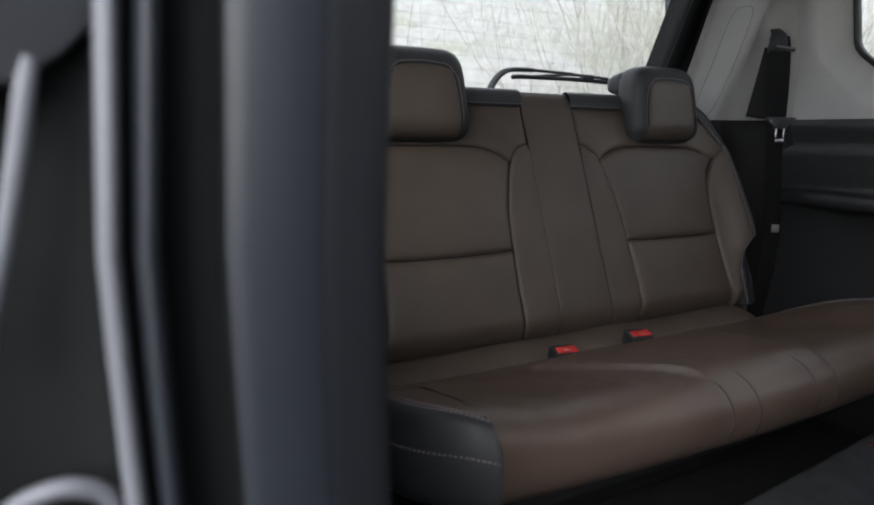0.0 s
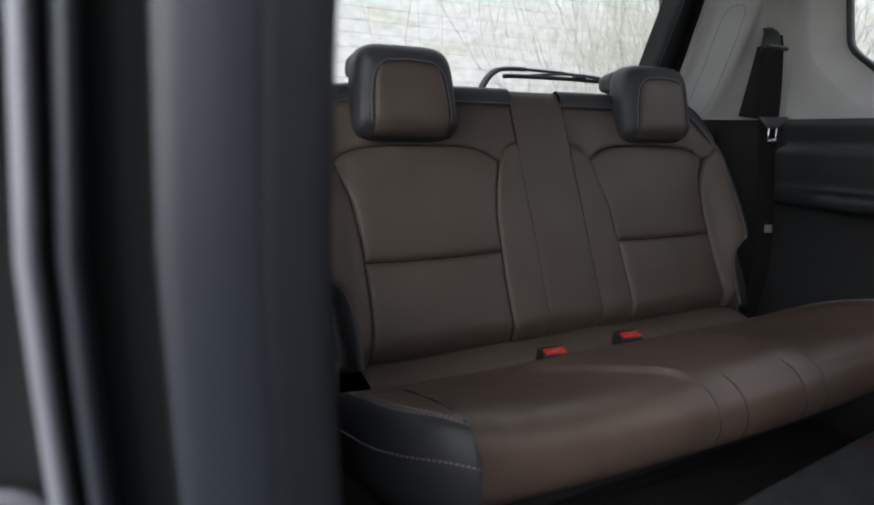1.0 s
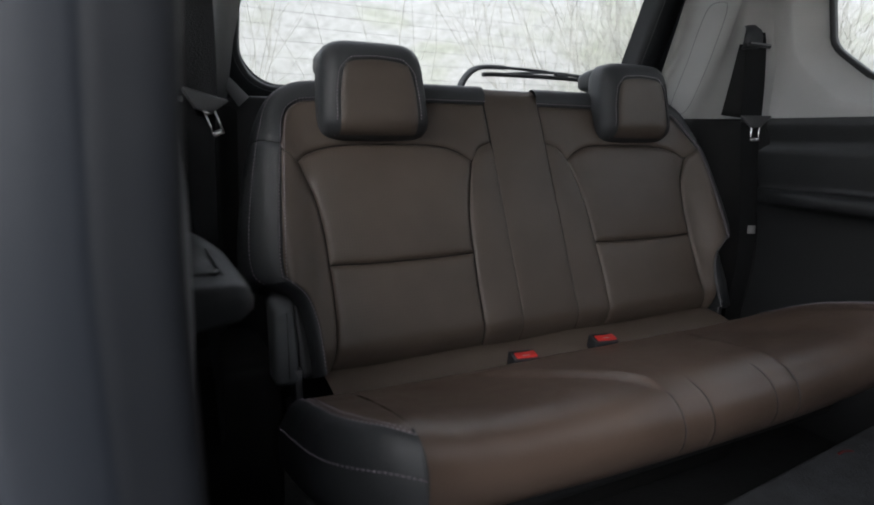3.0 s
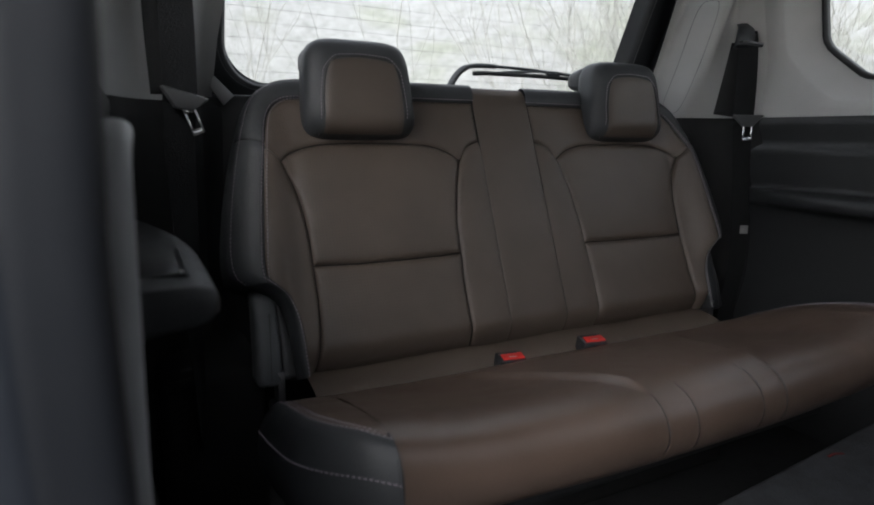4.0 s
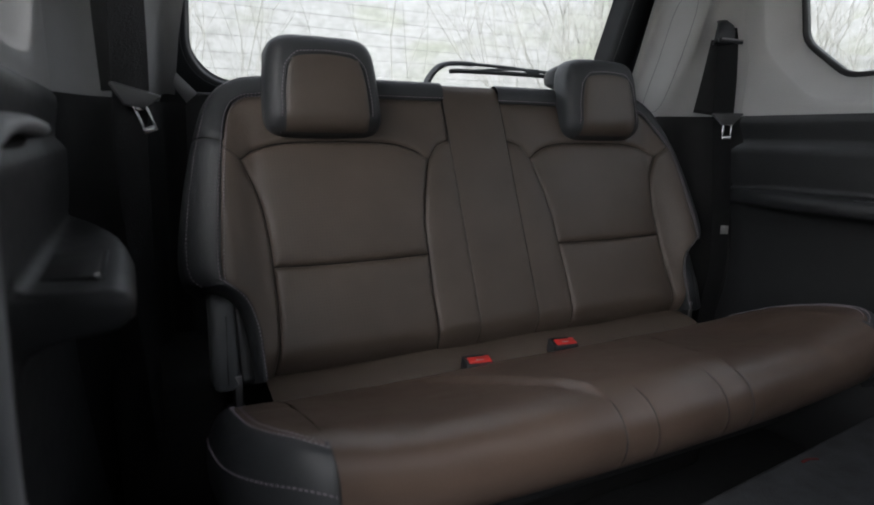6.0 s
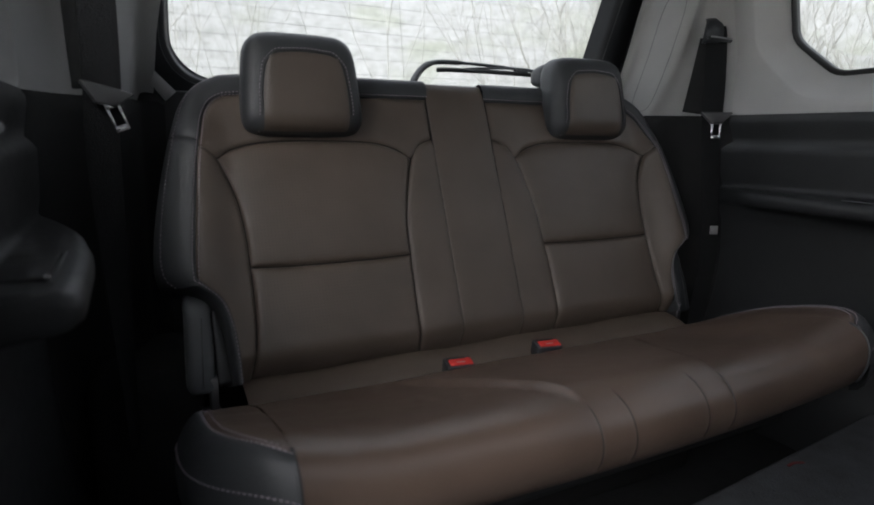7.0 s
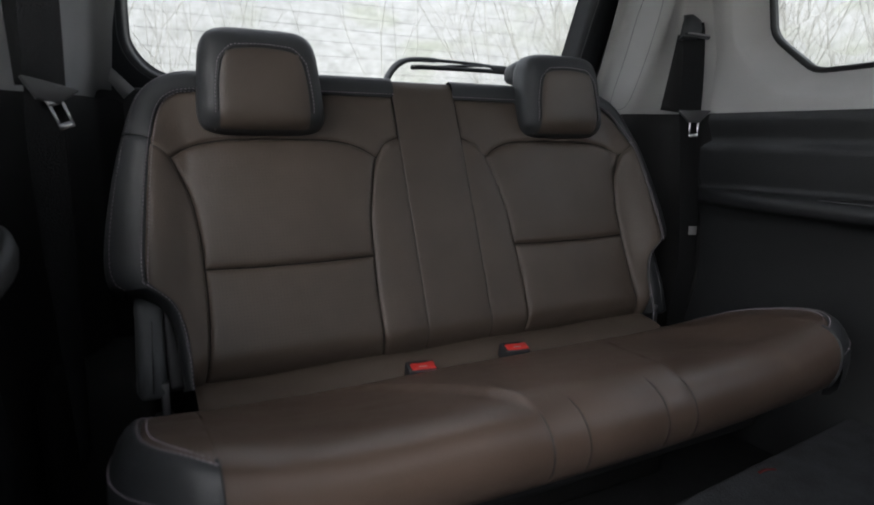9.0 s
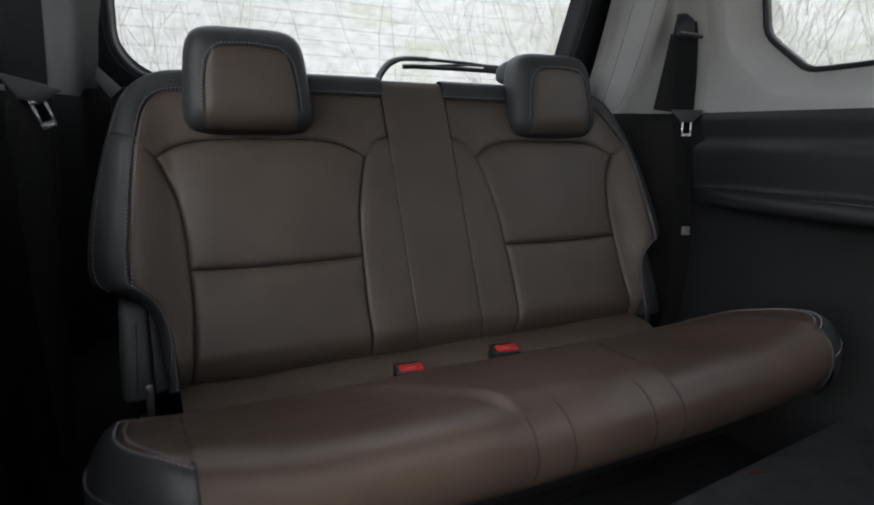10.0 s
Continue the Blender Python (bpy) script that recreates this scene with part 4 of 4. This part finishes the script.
def upright(pts, name, mat, label="", top=0.06):
    """A vertical moulding: a plan outline swept up, leaning a little."""
    q = curve(v2(*pts), 8 * len(pts))
    rows = []
    for z in [0.12, 0.40, 0.55, 0.62, 0.66, 0.70, 0.74, 0.78, 0.82, 0.86, 0.92, 1.25]:
        d = 0.0
        if z < 0.72:
            d = 0.06 * (0.72 - z) ** 1.4
        elif z > 0.74:
            d = top * min(z - 0.74, 0.15)
        rows.append([Vector((a.x + d * 0.8, a.y, z)) for a in q])
    return part(name, outward(grid(rows)[0]), mat, jamb, label)


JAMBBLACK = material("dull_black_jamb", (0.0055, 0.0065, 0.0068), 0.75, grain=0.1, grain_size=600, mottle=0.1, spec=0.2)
# Pale grey puts the light on seal edge, rims and upper jamb into colour
LITGREY = material("lit_jamb_grey", (0.15, 0.156, 0.175), 0.45, mottle=0.08)
# Darker copy of NAVY; shade on the turned-away face is in its colour
SHADEDNAVY = material("shaded_navy_trim", (0.0105, 0.012, 0.0155), 0.5, grain=0.1, grain_size=600, mottle=0.06)
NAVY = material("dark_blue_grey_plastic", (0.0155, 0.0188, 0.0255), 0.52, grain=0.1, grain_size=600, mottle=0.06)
upright([(-0.700, -0.52), (-0.684, -0.565), (-0.676, -0.585), (-0.680, -0.597), (-0.70, -0.602), (-0.708, -0.603)], "inner_trim", SHADEDNAVY, "blue-grey inner pillar trim, shade in its colour")
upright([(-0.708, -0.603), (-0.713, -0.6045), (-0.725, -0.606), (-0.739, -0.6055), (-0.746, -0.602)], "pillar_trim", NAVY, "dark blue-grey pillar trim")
upright([(-0.746, -0.602), (-0.749, -0.590), (-0.757, -0.586), (-0.765, -0.590), (-0.770, -0.598)], "seal_channel", JAMBBLACK, "black rubber seal channel")
upright([(-0.768, -0.598), (-0.770, -0.606), (-0.774, -0.608), (-0.777, -0.603), (-0.778, -0.592)], "inner_seal", NAVY, "door seal lip", 0.09)
upright([(-0.778, -0.592), (-0.781, -0.588), (-0.782, -0.592)], "seal_gap", RUBBER, "black gap in the seal", 0.09)
upright([(-0.782, -0.592), (-0.782, -0.603), (-0.785, -0.607), (-0.789, -0.604), (-0.790, -0.594)], "outer_seal", LITGREY, "edge of the door seal, highlight in its pale colour", 0.09)
upright([(-0.790, -0.594), (-0.793, -0.580), (-0.81, -0.572), (-0.84, -0.57), (-0.90, -0.58)], "jamb_panel", JAMBBLACK, "black door jamb panel", 0.09)
part("jamb_rim", tube(curve([(-0.8035, -0.585, 0.815), (-0.806, -0.588, 0.800), (-0.811, -0.588, 0.775), (-0.818, -0.588, 0.745), (-0.83, -0.588, 0.70)], 24), 0.0035, 10), LITGREY, jamb, "rim of the door jamb, highlight in its pale colour")
part("jamb_ledge", tube(curve([(-0.835, -0.58, 0.634), (-0.822, -0.586, 0.645), (-0.808, -0.588, 0.648), (-0.797, -0.586, 0.642), (-0.792, -0.584, 0.633)], 24), 0.004, 10), LITGREY, jamb, "rim of the door jamb, highlight in its pale colour")
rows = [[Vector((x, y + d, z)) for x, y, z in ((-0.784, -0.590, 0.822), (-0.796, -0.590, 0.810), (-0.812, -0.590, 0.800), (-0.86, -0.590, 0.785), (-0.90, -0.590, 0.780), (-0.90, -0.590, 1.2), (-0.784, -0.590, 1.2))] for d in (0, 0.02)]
part("upper_jamb", solid(rows), LITGREY, jamb, "dark upper jamb, coloured pale as if lit")

# ---- outside ----
ground = bmesh.new()
bmesh.ops.create_grid(ground, x_segments=60, y_segments=60, size=60)
for v in ground.verts:
    v.co.z = -0.55 + 0.03 * noise.noise(v.co * 0.7)
tagged(link("ground", ground, material("gravel_ground", (0.06, 0.06, 0.058), 0.95, grain=0.8, grain_size=40, mottle=0.3, mottle_size=2)), "pale gravel ground outside the car", "ground", kind="structure")


def bank_material():
    m = bpy.data.materials.new("pale_hillside")
    m.use_nodes = True
    n, l = m.node_tree.nodes, m.node_tree.links
    b = n["Principled BSDF"]
    tc = n.new("ShaderNodeTexCoord")
    mp = n.new("ShaderNodeMapping")
    mp.inputs["Scale"].default_value = (1.0, 1.0, 0.45)
    l.new(tc.outputs["Object"], mp.inputs["Vector"])
    a = n.new("ShaderNodeTexNoise")
    a.inputs["Scale"].default_value, a.inputs["Detail"].default_value, a.inputs["Roughness"].default_value = 6.0, 14, 0.80
    c = n.new("ShaderNodeTexNoise")
    c.inputs["Scale"].default_value, c.inputs["Detail"].default_value = 0.7, 5
    l.new(mp.outputs[0], a.inputs["Vector"])
    l.new(tc.outputs["Object"], c.inputs["Vector"])
    r = n.new("ShaderNodeValToRGB")
    r.color_ramp.elements[0].position, r.color_ramp.elements[1].position = 0.34, 0.66
    r.color_ramp.elements[0].color, r.color_ramp.elements[1].color = (0.22, 0.22, 0.21, 1), (0.375, 0.372, 0.365, 1)
    g = n.new("ShaderNodeValToRGB")
    g.color_ramp.elements[0].position, g.color_ramp.elements[1].position = 0.5, 0.68
    g.color_ramp.elements[0].color, g.color_ramp.elements[1].color = (1, 1, 1, 1), (0.80, 0.84, 0.68, 1)
    mx = n.new("ShaderNodeMix")
    mx.data_type, mx.blend_type = "RGBA", "MULTIPLY"
    mx.inputs["Factor"].default_value = 1.0
    l.new(a.outputs["Fac"], r.inputs["Fac"])
    l.new(c.outputs["Fac"], g.inputs["Fac"])
    l.new(r.outputs["Color"], mx.inputs["A"])
    l.new(g.outputs["Color"], mx.inputs["B"])
    l.new(mx.outputs["Result"], b.inputs["Base Color"])
    b.inputs["Roughness"].default_value = 1.0
    return m


rows = []
for j in range(40):
    z = -0.6 + 0.105 * j
    row = []
    for k in range(100):
        a = radians(-60 + 210 * k / 99)
        rr = 5.0 + 0.55 * j * 0.22 + 0.5 * noise.noise(Vector((math.cos(a) * 3, math.sin(a) * 3, z * 0.6)))
        row.append(Vector((rr * math.cos(a), rr * math.sin(a), z)))
    rows.append(row)
tagged(link("backdrop", outward(grid(rows)[0]), bank_material()), "pale overgrown hillside behind the car", "hillside", kind="structure")


# bare shrubs on the hillside: uncountable thin stems
def shrubs():
    bm = bmesh.new()
    rng = random.Random(4)

    def stick(a, b, r0, r1):
        d = (b - a).normalized()
        u = d.orthogonal().normalized()
        w = d.cross(u)
        va = [bm.verts.new(a + r0 * (math.cos(t) * u + math.sin(t) * w)) for t in (0, 2.1, 4.2)]
        vb = [bm.verts.new(b + r1 * (math.cos(t) * u + math.sin(t) * w)) for t in (0, 2.1, 4.2)]
        for i in range(3):
            bm.faces.new((va[i], va[(i + 1) % 3], vb[(i + 1) % 3], vb[i]))

    def branch(p, d, length, r, depth):
        q = p
        for k in range(4):
            d = (d + Vector((rng.uniform(-0.22, 0.22), rng.uniform(-0.22, 0.22), rng.uniform(-0.05, 0.18)))).normalized()
            e = q + d * length / 4
            stick(q, e, r * (1 - 0.18 * k), r * (1 - 0.18 * (k + 1)))
            q = e
            if depth and rng.random() < 0.9:
                side = Vector((rng.uniform(-1, 1), rng.uniform(-1, 1), rng.uniform(0.2, 1))).normalized()
                branch(q, (d * 0.7 + side * 0.8).normalized(), length * rng.uniform(0.35, 0.6), r * 0.55, depth - 1)

    for n in range(60):
        a = radians(rng.uniform(8, 50) if n < 48 else rng.uniform(50, 118))
        rr = rng.uniform(4.3, 5.6)
        base = Vector((rr * math.cos(a), rr * math.sin(a), -0.5 + (0.5 if rr > 5 else 0)))
        for k in range(3):
            branch(base, Vector((rng.uniform(-0.3, 0.3), rng.uniform(-0.3, 0.3), 1)).normalized(), rng.uniform(1.6, 3.6), rng.uniform(0.004, 0.010), 2)
    return bm


tagged(link("shrubs", shrubs(), material("grey_twigs", (0.33, 0.325, 0.30), 0.9, mottle=0.3, mottle_size=6)), "bare grey shrubs on the hillside", "shrubs", kind="stuff")
